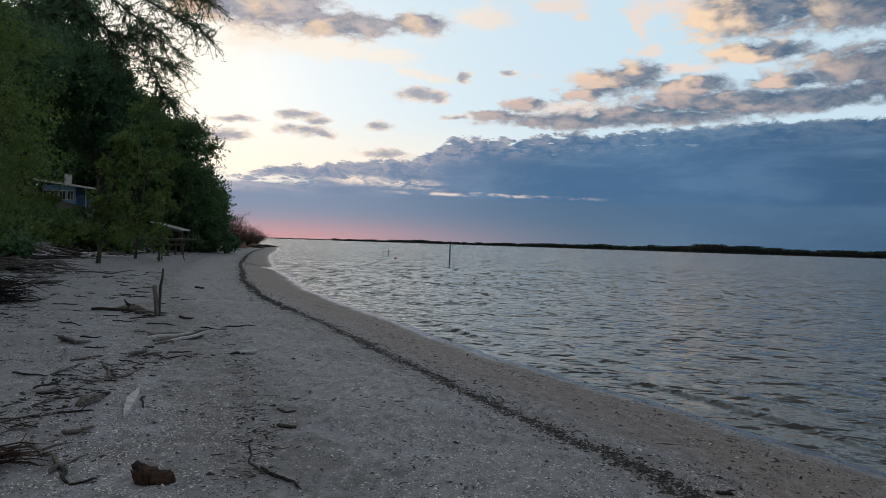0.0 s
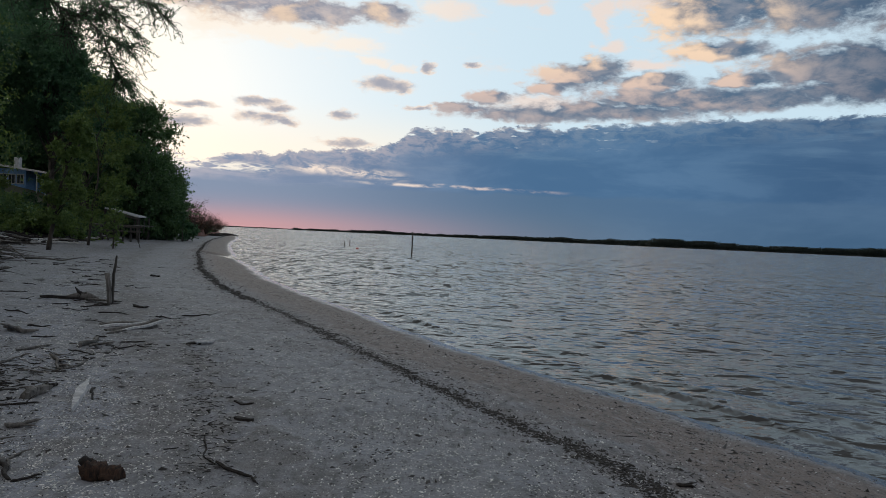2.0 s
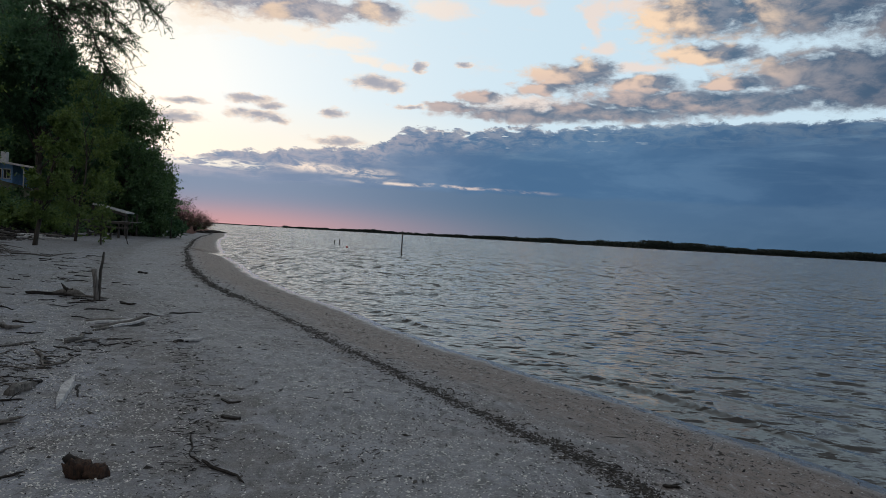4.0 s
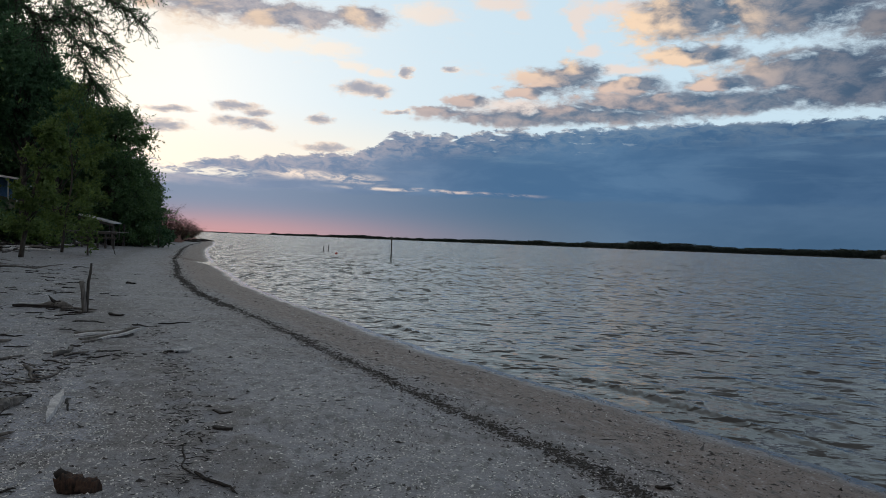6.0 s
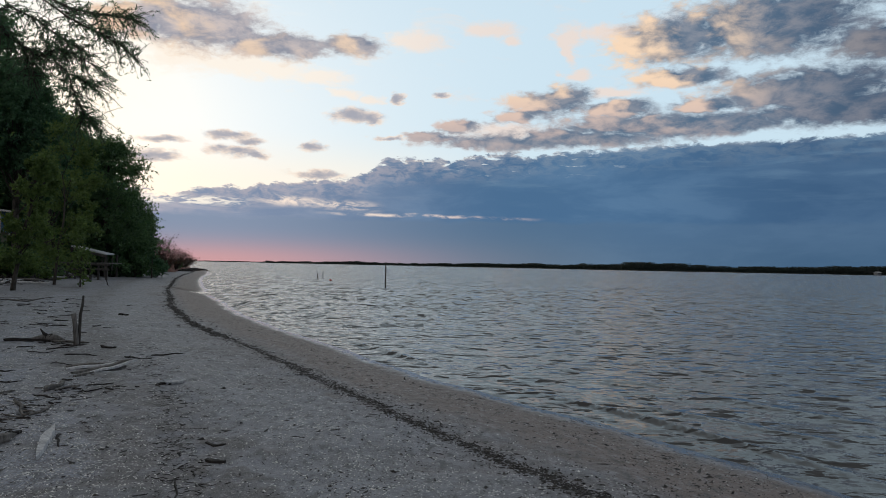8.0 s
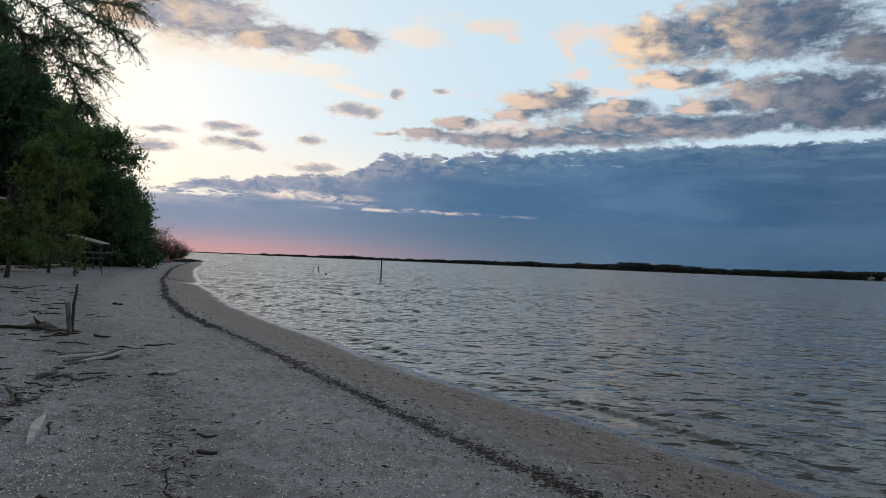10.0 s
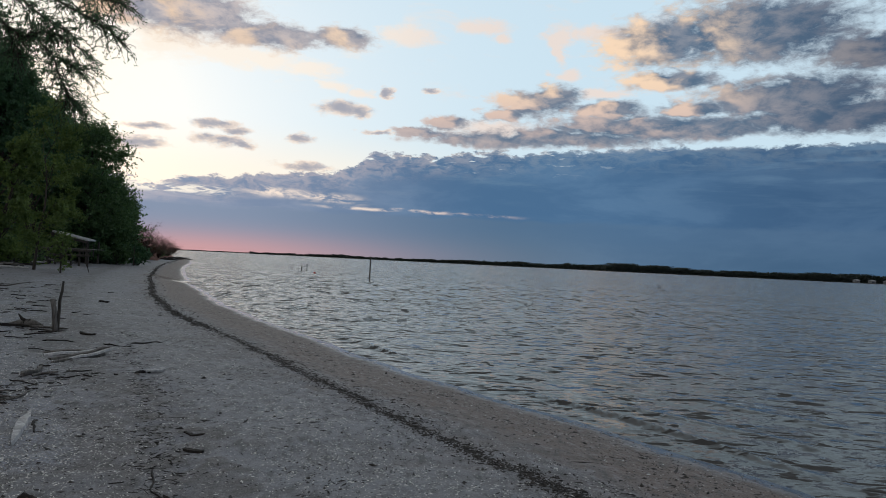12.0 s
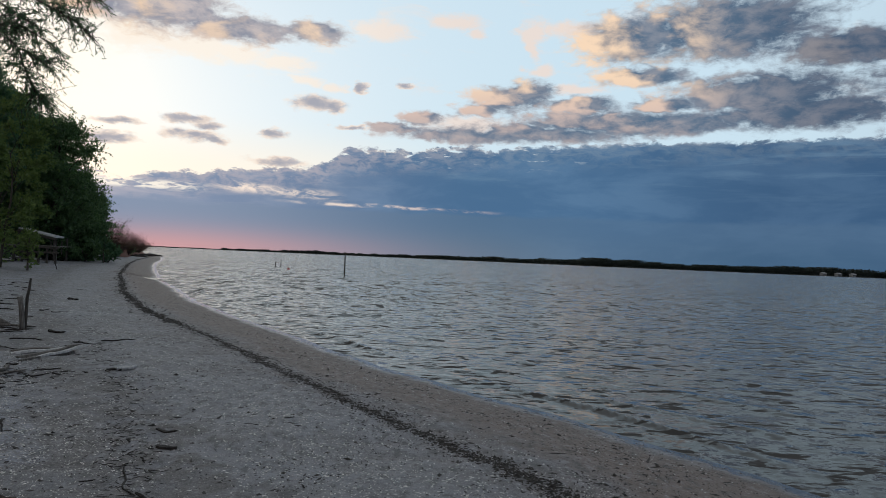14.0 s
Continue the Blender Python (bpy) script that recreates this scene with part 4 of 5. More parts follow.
# bare, reddish brush and the eroded clay bank where the beach ends
bank_pts = [(-31.0, 97), (-33.5, 106), (-36.0, 116), (-38.5, 126), (-41.0, 137), (-43.5, 148)]
verts, faces = [], []
rng = np.random.default_rng(9)
rows = 48
for i in range(rows):
    s = i / (rows - 1) * (len(bank_pts) - 1)
    j = min(int(s), len(bank_pts) - 2)
    px = bank_pts[j][0] + (bank_pts[j + 1][0] - bank_pts[j][0]) * (s - j)
    py = bank_pts[j][1] + (bank_pts[j + 1][1] - bank_pts[j][1]) * (s - j)
    h = (1.9 - 1.1 * i / rows) * min(1.0, 0.15 + i / 8) * rng.uniform(0.65, 1.2)
    for out, up in ((0.9, -0.4), (0.5, 0.3), (0.1, 0.75), (-0.5, 1.0), (-6.0, 1.15)):
        verts.append((px + out + rng.uniform(-0.2, 0.2), py + rng.uniform(-0.2, 0.2), 0.2 + h * up))
for i in range(rows - 1):
    for k in range(4):
        faces.append((i * 5 + k, i * 5 + k + 1, i * 5 + 6 + k, i * 5 + 5 + k))
tagged(link_mesh("clay_bank", verts, faces, CLAY), "low eroded bank of red clay where the beach ends", "bank", kind="structure")


def bare_shrub(at, height, spread, seed, tilt):
    """Leafless branching brush, leaning towards the water."""
    rng = np.random.default_rng(seed)
    ob = thing("bare_shrub", "bare reddish brush leaning out from the clay bank", "shrub", "bare brush", at)
    stems, tips = [], []
    for k in range(13):
        w = rng.normal(0, 0.55)
        way = np.array((math.sin(w) * spread + tilt, rng.normal(0, 0.4), height * rng.uniform(0.55, 1.05)))
        mid = way * 0.5 + rng.normal(0, 0.12, 3)
        stems.append(tube([(0, 0, -0.2), mid, way], [0.05, 0.03, 0.008], 5))
        for m in range(7):
            q = rng.uniform(0.35, 0.95)
            a = mid * (q * 2) if q < 0.5 else mid + (way - mid) * (q * 2 - 1)
            b = a + np.array((rng.normal(tilt * 0.25, 0.4), rng.normal(0, 0.4), rng.uniform(0.1, 0.7))) * 0.8
            stems.append(tube([a, (a + b) / 2 + rng.normal(0, 0.05, 3), b], [0.018, 0.012, 0.005], 4))
            tips.append(b)
    link_mesh("branchwork", *merge(stems), BARK, ob)
    pts = np.concatenate([t + rng.normal(0, 0.22, (10, 3)) for t in tips])
    leaf_mesh("foliage", pts, 0.13, 0.07, rng, LEAF_DRY, 0.1, ob)


BRUSH = [(-31.0, 93, 4.4, 1.8, 0.6), (-32.6, 98, 3.9, 1.9, 0.7), (-33.4, 103, 3.3, 1.8, 0.9), (-35.0, 110, 2.9, 1.7, 1.1), (-36.6, 117, 2.4, 1.5, 1.4),
         (-38.2, 124, 2.2, 1.4, 2.2), (-40.0, 132, 1.6, 1.2, 1.6), (-30.2, 89, 3.6, 1.4, 0.3), (-31.6, 97, 2.0, 1.4, 0.5), (-33.0, 105, 1.8, 1.3, 0.5)]
for k, (x, y, h, s, tl) in enumerate(BRUSH):
    bare_shrub((x, y, max(0.6, ground_at(x, y))), h, s, 500 + k, tl)


# ---------------------------------------------------------------- buildings at the back of the beach
def house():
    ob = thing("house", "small blue-painted house with white trim among trees on the bluff", "house", at=(-46.3, 80.0, 5.5))
    wall = part("wall", box((4.0, 5.0, 3.2), (-0.9, 2.5, 0.3), 0.02), BLUE_PAINT, ob, "faded blue painted wall")
    part("skirting", box((4.1, 0.05, 0.16), (-0.9, -0.02, -0.4), 0.01), WHITE_PAINT, ob)
    tilt = Matrix.Rotation(radians(7.0), 4, "Y")
    part("roof", box((7.4, 6.4, 0.16), (0.3, 2.3, 0), 0.02, Matrix.Translation((0, 0, 2.05)) @ tilt), ROOFING, ob, "grey low-pitched roof")
    part("fascia", box((7.4, 0.06, 0.22), (0.3, -0.93, 0), 0.01, Matrix.Translation((0, 0, 2.03)) @ tilt), WHITE_PAINT, ob)
    part("chimney", box((0.6, 0.6, 1.5), (-0.55, 1.2, 2.55), 0.03), WHITE_PAINT, ob, "white painted chimney")
    for x in (-2.35, -1.4, -0.45, 0.5):
        frame_part = part("window", box((0.82, 0.08, 1.15), (x, -0.03, 0.75), 0.02), WHITE_PAINT, ob)
        part("pane", box((0.30, 0.05, 0.95), (x - 0.18, -0.06, 0.75), 0.0), GLASS, frame_part)
        part("pane", box((0.30, 0.05, 0.95), (x + 0.18, -0.06, 0.75), 0.0), GLASS, frame_part)
    for x in (2.6, 3.6):
        part("porch_post", box((0.11, 0.11, 2.9), (x, -0.5, 0.15), 0.01), WHITE_PAINT, ob)


def shelter():
    """An open lean-to over a low jetty of old timbers."""
    g = ground_at(-25.0, 59.0)
    ob = thing("beach_shelter", "open lean-to shelter with a pale sloping roof", "shelter", at=(-25.2, 59.0, g))
    tilt = Matrix.Rotation(radians(12.5), 4, "Y")
    part("roof", box((2.9, 1.6, 0.13), (0, 0.7, 0), 0.02, Matrix.Translation((0.0, 0, 2.74 - g)) @ tilt), TIN, ob, "pale sheet roof sloping towards the water")
    for x, y in ((-1.4, 0), (1.25, 0.1), (1.25, 2.5), (-1.4, 2.5)):
        h = 2.66 - g - 0.22 * x
        part("post", box((0.14, 0.14, h + 0.4), (x, y, h / 2 - 0.2), 0.01), POST_WOOD, ob)
    part("beam", box((3.0, 0.1, 0.16), (0, -0.08, 0), 0.01, Matrix.Translation((0, 0, 2.55 - g)) @ tilt), POST_WOOD, ob)
    for k in range(3):
        part("brace", box((0.07, 0.07, 1.1), (1.05 + 0.2 * k, 0.5 * k, 1.1), 0.01), POST_WOOD, ob)


def old_deck():
    g = ground_at(-24.0, 52.5)
    ob = thing("old_deck", "ruined low timber deck on short posts among driftwood", "deck", at=(-24.2, 53.0, g))
    rng = np.random.default_rng(31)
    for k in range(12):
        x = -3.2 + 0.55 * k
        part("post", box((0.13, 0.13, 1.35), (x, rng.uniform(-0.1, 0.1), 0.45), 0.015), POST_WOOD, ob)
    for z, y in ((1.08, 0.0), (0.72, -0.1)):
        part("beam", box((6.4, 0.12, 0.14), (-0.1, y, z), 0.015), POST_WOOD, ob)
    for k in range(22):
        part("plank", box((0.24, 2.2, 0.05), (-3.1 + 0.29 * k, 1.1 + rng.uniform(-0.1, 0.1), 1.18 + rng.uniform(-0.02, 0.02)), 0.008), DRIFT, ob)


for k, (x, y) in enumerate([(-27.2, 63.0), (-25.4, 63.6), (-23.8, 64.2), (-22.6, 66.5), (-24.6, 62.4), (-29.5, 57.5), (-27.6, 56.0)]):
    bush("shrub", SHRUB, (x, y, ground_at(x, y)), (1.3, 2.0), LEAF_DARK if k % 2 else LEAF_MID, 5200, 0.17, 470 + k, "shrubs")
for k, (x, y) in enumerate([(-27.5, 47.5), (-26.0, 46.0), (-24.6, 47.5), (-29.5, 49.0), (-31.5, 50.0), (-28.6, 44.0), (-30.5, 46.0), (-25.5, 50.5), (-41.5, 66.5), (-43.0, 68.0), (-44.0, 72.0)]):
    bush("shrub", SHRUB, (x, y, ground_at(x, y) - 0.2), (1.7, 1.7 if y < 55 else 0.9), LEAF_MID if k % 2 else LEAF_FRESH, 5200, 0.17, 490 + k, "shrubs")
house()
shelter()
old_deck()


# ---------------------------------------------------------------- posts in the water
def water_post(name, at, height, radius, label, lean=0.0):
    ob = thing(name, label, "post", at=(at[0], at[1], 0))
    pts = [(lean * s, 0, -1.2 + (height + 1.2) * s) for s in (0, 0.3, 0.6, 0.85, 1.0)]
    link_mesh("shaft", *tube(pts, [radius * r for r in (1.1, 1.05, 1.0, 0.97, 0.9)], 10), POST_WOOD, ob)
    return ob


water_post("water_post", (-1.03, 67.0), 2.25, 0.06, "dark wooden post standing alone in the water")
water_post("water_post", (-11.05, 97.5), 0.65, 0.06, "short dark wooden post standing in the water")
water_post("water_post", (-10.4, 98.2), 0.85, 0.06, "short dark wooden post standing in the water")
buoy = thing("buoy", "small faded red float riding on the water", "buoy", at=(-7.87, 83.3, 0.05))
bm = bmesh.new()
bmesh.ops.create_uvsphere(bm, u_segments=16, v_segments=10, radius=0.14)
bmesh.ops.scale(bm, vec=(1.15, 1.15, 0.85), verts=bm.verts)
part("float", bm, BUOY_RED, buoy)
link_mesh("ring", *tube([(0.06 * math.cos(a), 0, 0.11 + 0.06 * math.sin(a)) for a in np.linspace(0, math.pi, 7)], [0.014] * 7, 6), POST_WOOD, buoy)

# ---------------------------------------------------------------- driftwood on the sand
def stick_points(p0, p1, radius, rng, bend, sink, count=9, lift=0.0):
    a, b = np.array(p0), np.array(p1)
    run = b - a
    ln = np.linalg.norm(run)
    side = np.array((-run[1], run[0])) / ln
    curve, wob = rng.uniform(-1, 1), rng.uniform(0, 6.28)
    pts = []
    for s in np.linspace(0, 1, count):
        off = ln * bend * (curve * math.sin(math.pi * s) + 0.35 * math.sin(7 * s + wob))
        x, y = a + run * s + side * off
        pts.append((x, y, ground_at(x, y) + radius * (1 - sink) + lift * s))
    return pts


def stick(name, label, p0, p1, radius, mat, seed, bend=0.05, sink=0.35, taper=0.55, group="", forks=0, lift=0.0, category="driftwood", rugged=0.2):
    """One piece of driftwood lying on the sand, with short side forks if asked."""
    rng = np.random.default_rng(seed)
    pts = stick_points(p0, p1, radius, rng, bend, sink, lift=lift)
    jag = rng.normal(0, 0.35 * radius, (9, 2))
    pts = [(p[0] + j[0], p[1] + j[1], p[2]) for p, j in zip(pts, jag)]
    rad = [0.82 * radius * (1 - (1 - taper) * i / 8) * rng.uniform(0.86, 1.1) for i in range(9)]
    rad[0] *= 0.55
    rad[8] *= 0.3
    pieces = [tube(pts, rad, 10, rng, rugged)]
    for k in range(forks):
        i = int(rng.integers(2, 8))
        a = np.array(pts[i])
        way = np.array(pts[i + 1 if i < 8 else i]) - np.array(pts[i - 1])
        way = way / np.linalg.norm(way)
        turn = rng.choice((-1, 1)) * rng.uniform(0.5, 1.1)
        w = np.array((way[0] * math.cos(turn) - way[1] * math.sin(turn), way[0] * math.sin(turn) + way[1] * math.cos(turn), rng.uniform(0.05, 0.5)))
        ln = min(rng.uniform(3, 9) * radius + 0.04, 0.35)
        pieces.append(tube([a, a + w * ln * 0.5, a + w * ln + np.array((0, 0, -0.1 * ln))], [radius * 0.5, radius * 0.35, radius * 0.15], 6))
    verts, faces = merge(pieces)
    base = Vector(pts[4])
    ob = link_mesh(name, [tuple(Vector(v) - base) for v in verts], faces, mat, smooth=False)
    ob.location = base
    return tagged(ob, label, category, group)


def board(label, p0, p1, width, thick, mat, seed, lift=0.0, group="", blunt=0.35):
    """A split board lying flat, its ends broken and its edges uneven."""
    rng = np.random.default_rng(seed)
    a, b = np.array(p0), np.array(p1)
    run = b - a
    ln = np.linalg.norm(run)
    u = run / ln
    side = np.array((-u[1], u[0]))
    verts, faces = [], []
    n = 8
    for i in range(n):
        s = i / (n - 1)
        half = width / 2 * (1 - blunt * abs(2 * s - 1) ** 2.4) * rng.uniform(0.85, 1.1)
        for q, up in ((-1, 0), (1, 0), (0.85, 1), (-0.85, 1)):
            x, y = a + run * (s + (rng.uniform(-0.02, 0.02) if i in (0, n - 1) else 0)) + side * q * half
            verts.append((x, y, ground_at(*(a + run * s)) - 0.008 + up * thick * rng.uniform(0.85, 1.1) + lift * s))
    for i in range(n - 1):
        for k in range(4):
            j = (k + 1) % 4
            faces.append((i * 4 + k, i * 4 + 4 + k, i * 4 + 4 + j, i * 4 + j))
    faces += [(0, 1, 2, 3), tuple(range((n - 1) * 4 + 3, (n - 1) * 4 - 1, -1))]
    base = Vector(verts[n * 2])
    ob = link_mesh("driftwood_board", [tuple(Vector(v) - base) for v in verts], faces, mat, smooth=False)
    ob.location = base
    return tagged(ob, label, "driftwood", group)


# the pair of stakes, the log and the root beside them
g = ground_at(-5.55, 13.3)
stakes = thing("stake_pair", "two weathered stakes standing upright in the sand", "stake", at=(-5.55, 13.3, g))
rng = np.random.default_rng(3)
link_mesh("thin_stake", *tube([(0.0, 0.06, -0.3), (0.02, 0.06, 0.2), (0.03, 0.05, 0.55), (0.06, 0.05, 0.72), (0.075, 0.05, 0.90)], [0.026, 0.027, 0.026, 0.024, 0.016], 8, rng, 0.12), POST_WOOD, stakes, "tall thin grey stake")
link_mesh("thick_stake", *tube([(0.0, 0, -0.3), (-0.01, 0, 0.1), (-0.04, 0.0, 0.38), (-0.075, 0.0, 0.57)], [0.048, 0.047, 0.043, 0.047], 10, rng, 0.1), DRIFT, stakes, "short thick stake with a flat top")
stick("driftwood_log", "long dark driftwood log beside the stakes", (-6.96, 13.55), (-6.2, 13.7), 0.045, DARK_WOOD, 21, 0.03)
stick("driftwood_stick", "flat grey stick running to the foot of the stakes", (-6.25, 13.75), (-5.4, 13.5), 0.04, DRIFT, 22, 0.04)
root = thing("root_stump", "small knotted root stump with short prongs", "root", at=(-6.3, 13.75, ground_at(-6.3, 13.75)))
link_mesh("prongs", *merge([tube([(0, 0, 0), (0.05 * a, 0.02, 0.12), (0.14 * a, 0.0, h)], [0.05, 0.035, 0.008], 7, rng, 0.3) for a, h in ((-0.9, 0.24), (0.5, 0.13), (1.6, 0.1), (-0.1, 0.16))]), DARK_WOOD, root)
link_mesh("knot", *tube([(-0.3, 0, 0.02), (-0.1, 0.02, 0.07), (0.12, 0, 0.08), (0.34, -0.03, 0.03)], [0.03, 0.055, 0.05, 0.02], 8, rng, 0.3), DRIFT, root)
stick("driftwood_twig", "thin curved twig arching off the sand", (-7.9, 16.6), (-7.2, 15.6), 0.012, DARK_WOOD, 23, 0.12, -6.0)

# sticks: start, end, radius
PALE = "bleached driftwood stick on shell sand"
GREY = "grey driftwood stick lying on the sand"
DARK = "dark waterlogged stick lying on the sand"
GREY_STICKS = [
    (-3.77, 8.60, -3.87, 9.25, 0.045), (-3.70, 8.64, -3.57, 9.07, 0.022), (-3.80, 8.02, -3.29, 7.30, 0.026), (-3.29, 7.30, -3.36, 7.94, 0.018),
    (-2.68, 5.24, -2.46, 5.34, 0.022), (-2.75, 4.95, -2.42, 4.71, 0.024), (-2.42, 4.71, -2.22, 4.37, 0.026), (-2.18, 4.41, -2.29, 4.76, 0.014),
    (-3.27, 5.41, -2.98, 5.68, 0.010), (-4.24, 8.08, -4.05, 8.49, 0.022), (-4.00, 7.29, -3.99, 7.81, 0.018), (-3.32, 5.84, -3.33, 6.26, 0.012),
    (-13.2, 20.8, -12.6, 21.9, 0.07), (-11.7, 19.1, -11.2, 19.8, 0.08), (-5.30, 9.62, -4.80, 9.49, 0.05),
]
DARK_STICKS = [
    (-0.98, 4.69, -0.63, 4.40, 0.017), (-1.23, 5.27, -0.97, 4.65, 0.009), (-2.25, 4.49, -2.02, 4.18, 0.020), (-2.01, 4.18, -1.88, 4.27, 0.012),
    (-3.66, 6.49, -3.38, 6.58, 0.016), (-2.98, 5.68, -2.75, 5.85, 0.012), (-3.88, 12.32, -3.45, 12.71, 0.018), (-6.49, 11.65, -5.92, 11.36, 0.014),
    (-3.76, 6.62, -3.76, 7.09, 0.014), (-2.71, 9.20, -2.60, 9.45, 0.022), (-1.21, 5.55, -1.13, 5.38, 0.008), (2.17, 5.02, 2.27, 4.97, 0.018),
    (-3.05, 6.42, -2.99, 6.56, 0.03), (-5.0, 13.0, -4.7, 12.9, 0.03), (-7.8, 21.0, -7.6, 21.2, 0.05),
]
for k, (x0, y0, x1, y1, r) in enumerate(GREY_STICKS):
    stick("driftwood_stick", GREY, (x0, y0), (x1, y1), r, DRIFT, 600 + k, 0.09, 0.3, group="driftwood sticks", forks=k % 3)
for k, (x0, y0, x1, y1, r) in enumerate(DARK_STICKS):
    stick("driftwood_stick", DARK, (x0, y0), (x1, y1), r, DARK_WOOD, 650 + k, 0.10, 0.3, group="driftwood sticks", forks=k % 2)
CHIP = "flat black chip of waterlogged wood"
board(CHIP, (-1.17, 5.79), (-1.01, 5.75), 0.055, 0.030, DARK_WOOD, 61, group="wood chips")
board(CHIP, (-1.33, 6.38), (-1.15, 6.31), 0.045, 0.018, DARK_WOOD, 62, group="wood chips")
board(CHIP, (-1.64, 6.98), (-1.49, 7.02), 0.040, 0.014, DARK_WOOD, 63, group="wood chips")
board("bleached split of driftwood with a pointed end", (-2.84, 6.84), (-2.44, 5.74), 0.085, 0.05, PALE_DRIFT, 64, blunt=0.85)
stick("driftwood_stick", "thin dark stick under the bleached split", (-2.62, 6.5), (-2.42, 6.05), 0.014, DARK_WOOD, 65, 0.05)
stick("driftwood_chunk", "pale hollow chunk of rotted driftwood", (-2.92, 5.98), (-2.97, 6.36), 0.052, DRIFT, 66, 0.12, 0.5, 0.7, rugged=0.4)
stick("driftwood_chunk", "small pale driftwood chunk with dark bark", (-2.62, 9.3), (-2.52, 9.75), 0.04, PALE_DRIFT, 67, 0.15, 0.4, 0.6, rugged=0.4)
PLANK = "weathered grey board in a loose stack on the sand"
board(PLANK, (-4.55, 10.75), (-4.05, 10.95), 0.14, 0.030, DRIFT, 71, 0.01, "loose boards")
board(PLANK, (-4.36, 10.35), (-3.90, 10.85), 0.10, 0.030, PALE_DRIFT, 72, 0.04, "loose boards")
board(PLANK, (-4.10, 9.96), (-3.75, 11.05), 0.09, 0.035, DRIFT, 73, 0.06, "loose boards")
board(PLANK, (-3.98, 9.75), (-3.70, 10.75), 0.07, 0.030, DRIFT, 74, 0.02, "loose boards")
board(PLANK, (-3.90, 10.00), (-3.60, 10.95), 0.06, 0.030, PALE_DRIFT, 75, 0.09, "loose boards")


# thin branches drifted together on the upper beach
TANGLE = "thin crooked grey branch in a loose drift on the sand"
rng = np.random.default_rng(19)
DRIFT_X, DRIFT_Y = [-3.27, -3.38, -3.55, -3.69, -3.64, -3.52], [5.2, 6.01, 6.73, 7.75, 8.36, 9.2]
for k in range(90):
    y = rng.uniform(5.0, 9.2)
    x = float(np.interp(y, DRIFT_Y, DRIFT_X)) + rng.normal(0.08, 0.16 + 0.03 * (y - 5.0))
    w, ln, r = rng.normal(0.15, 0.8), 0.025 + 0.16 * rng.uniform(0, 1) ** 2.2, rng.uniform(0.005, 0.013)
    stick("driftwood_branch", TANGLE, (x - math.cos(w) * ln, y - math.sin(w) * ln), (x + math.cos(w) * ln, y + math.sin(w) * ln), r,
          (DRIFT, DARK_WOOD, DARK_WOOD, PALE_DRIFT)[k % 4], 900 + k, 0.06, 0.1, group="drifted branches", forks=(k % 5) // 4)
for k in range(60):
    y = rng.uniform(9.0, 28.0)
    x = float(np.interp(y, [9.0, 10.8, 12.8, 17.6, 28.0], [-4.2, -4.9, -6.0, -8.3, -13.0])) + rng.normal(0, 0.35 + 0.02 * y)
    w, ln, r = rng.normal(0.15, 0.35), rng.uniform(0.06, 0.26), rng.uniform(0.007, 0.02)
    stick("driftwood_branch", "dark scrap of branch half sunk in the sand", (x - math.cos(w) * ln, y - math.sin(w) * ln), (x + math.cos(w) * ln, y + math.sin(w) * ln), r,
          DARK_WOOD, 980 + k, 0.08, 0.4, group="drifted branches", forks=k % 2)


# the rotten log end lying nearest
def rotten_chunk():
    rng = np.random.default_rng(81)
    g = ground_at(-1.55, 4.36)
    ob = thing("rotten_log_chunk", "wet reddish-brown chunk of rotten log on the sand", "driftwood", at=(-1.55, 4.31, g - 0.01))
    for name, pts, rad in (("thick_end", [(-0.155, 0.03, 0.07), (-0.135, 0.03, 0.072), (-0.10, 0.03, 0.075), (-0.065, 0.025, 0.07), (-0.03, 0.02, 0.068), (0.0, 0.015, 0.064), (0.03, 0.01, 0.06)], [0.035, 0.062, 0.080, 0.072, 0.078, 0.066, 0.045]),
                           ("thin_end", [(-0.01, 0.01, 0.055), (0.02, 0.005, 0.057), (0.05, 0.0, 0.056), (0.085, -0.008, 0.053), (0.12, -0.015, 0.049), (0.15, -0.02, 0.045)], [0.045, 0.062, 0.056, 0.064, 0.058, 0.030])):
        v, f = tube([np.array(q) * 0.86 for q in pts], [r * (0.78 if name == "thick_end" else 0.74) for r in rad], 18, rng, 0.20)
        v = [tuple(Vector(p) * (1 + 0.24 * noise.noise(Vector(p) * 30.0)) + Vector((0, 0, 1)) * 0.02 * noise.noise(Vector(p) * 55.0)) for p in v]
        link_mesh(name, v, f, ROTTEN, ob)
    v, f = tube([(-0.13, 0.03, 0.10), (-0.11, 0.03, 0.125), (-0.08, 0.03, 0.12)], [0.03, 0.022, 0.008], 7, rng, 0.2)
    link_mesh("splinter", v, f, DARK_WOOD, ob)


rotten_chunk()


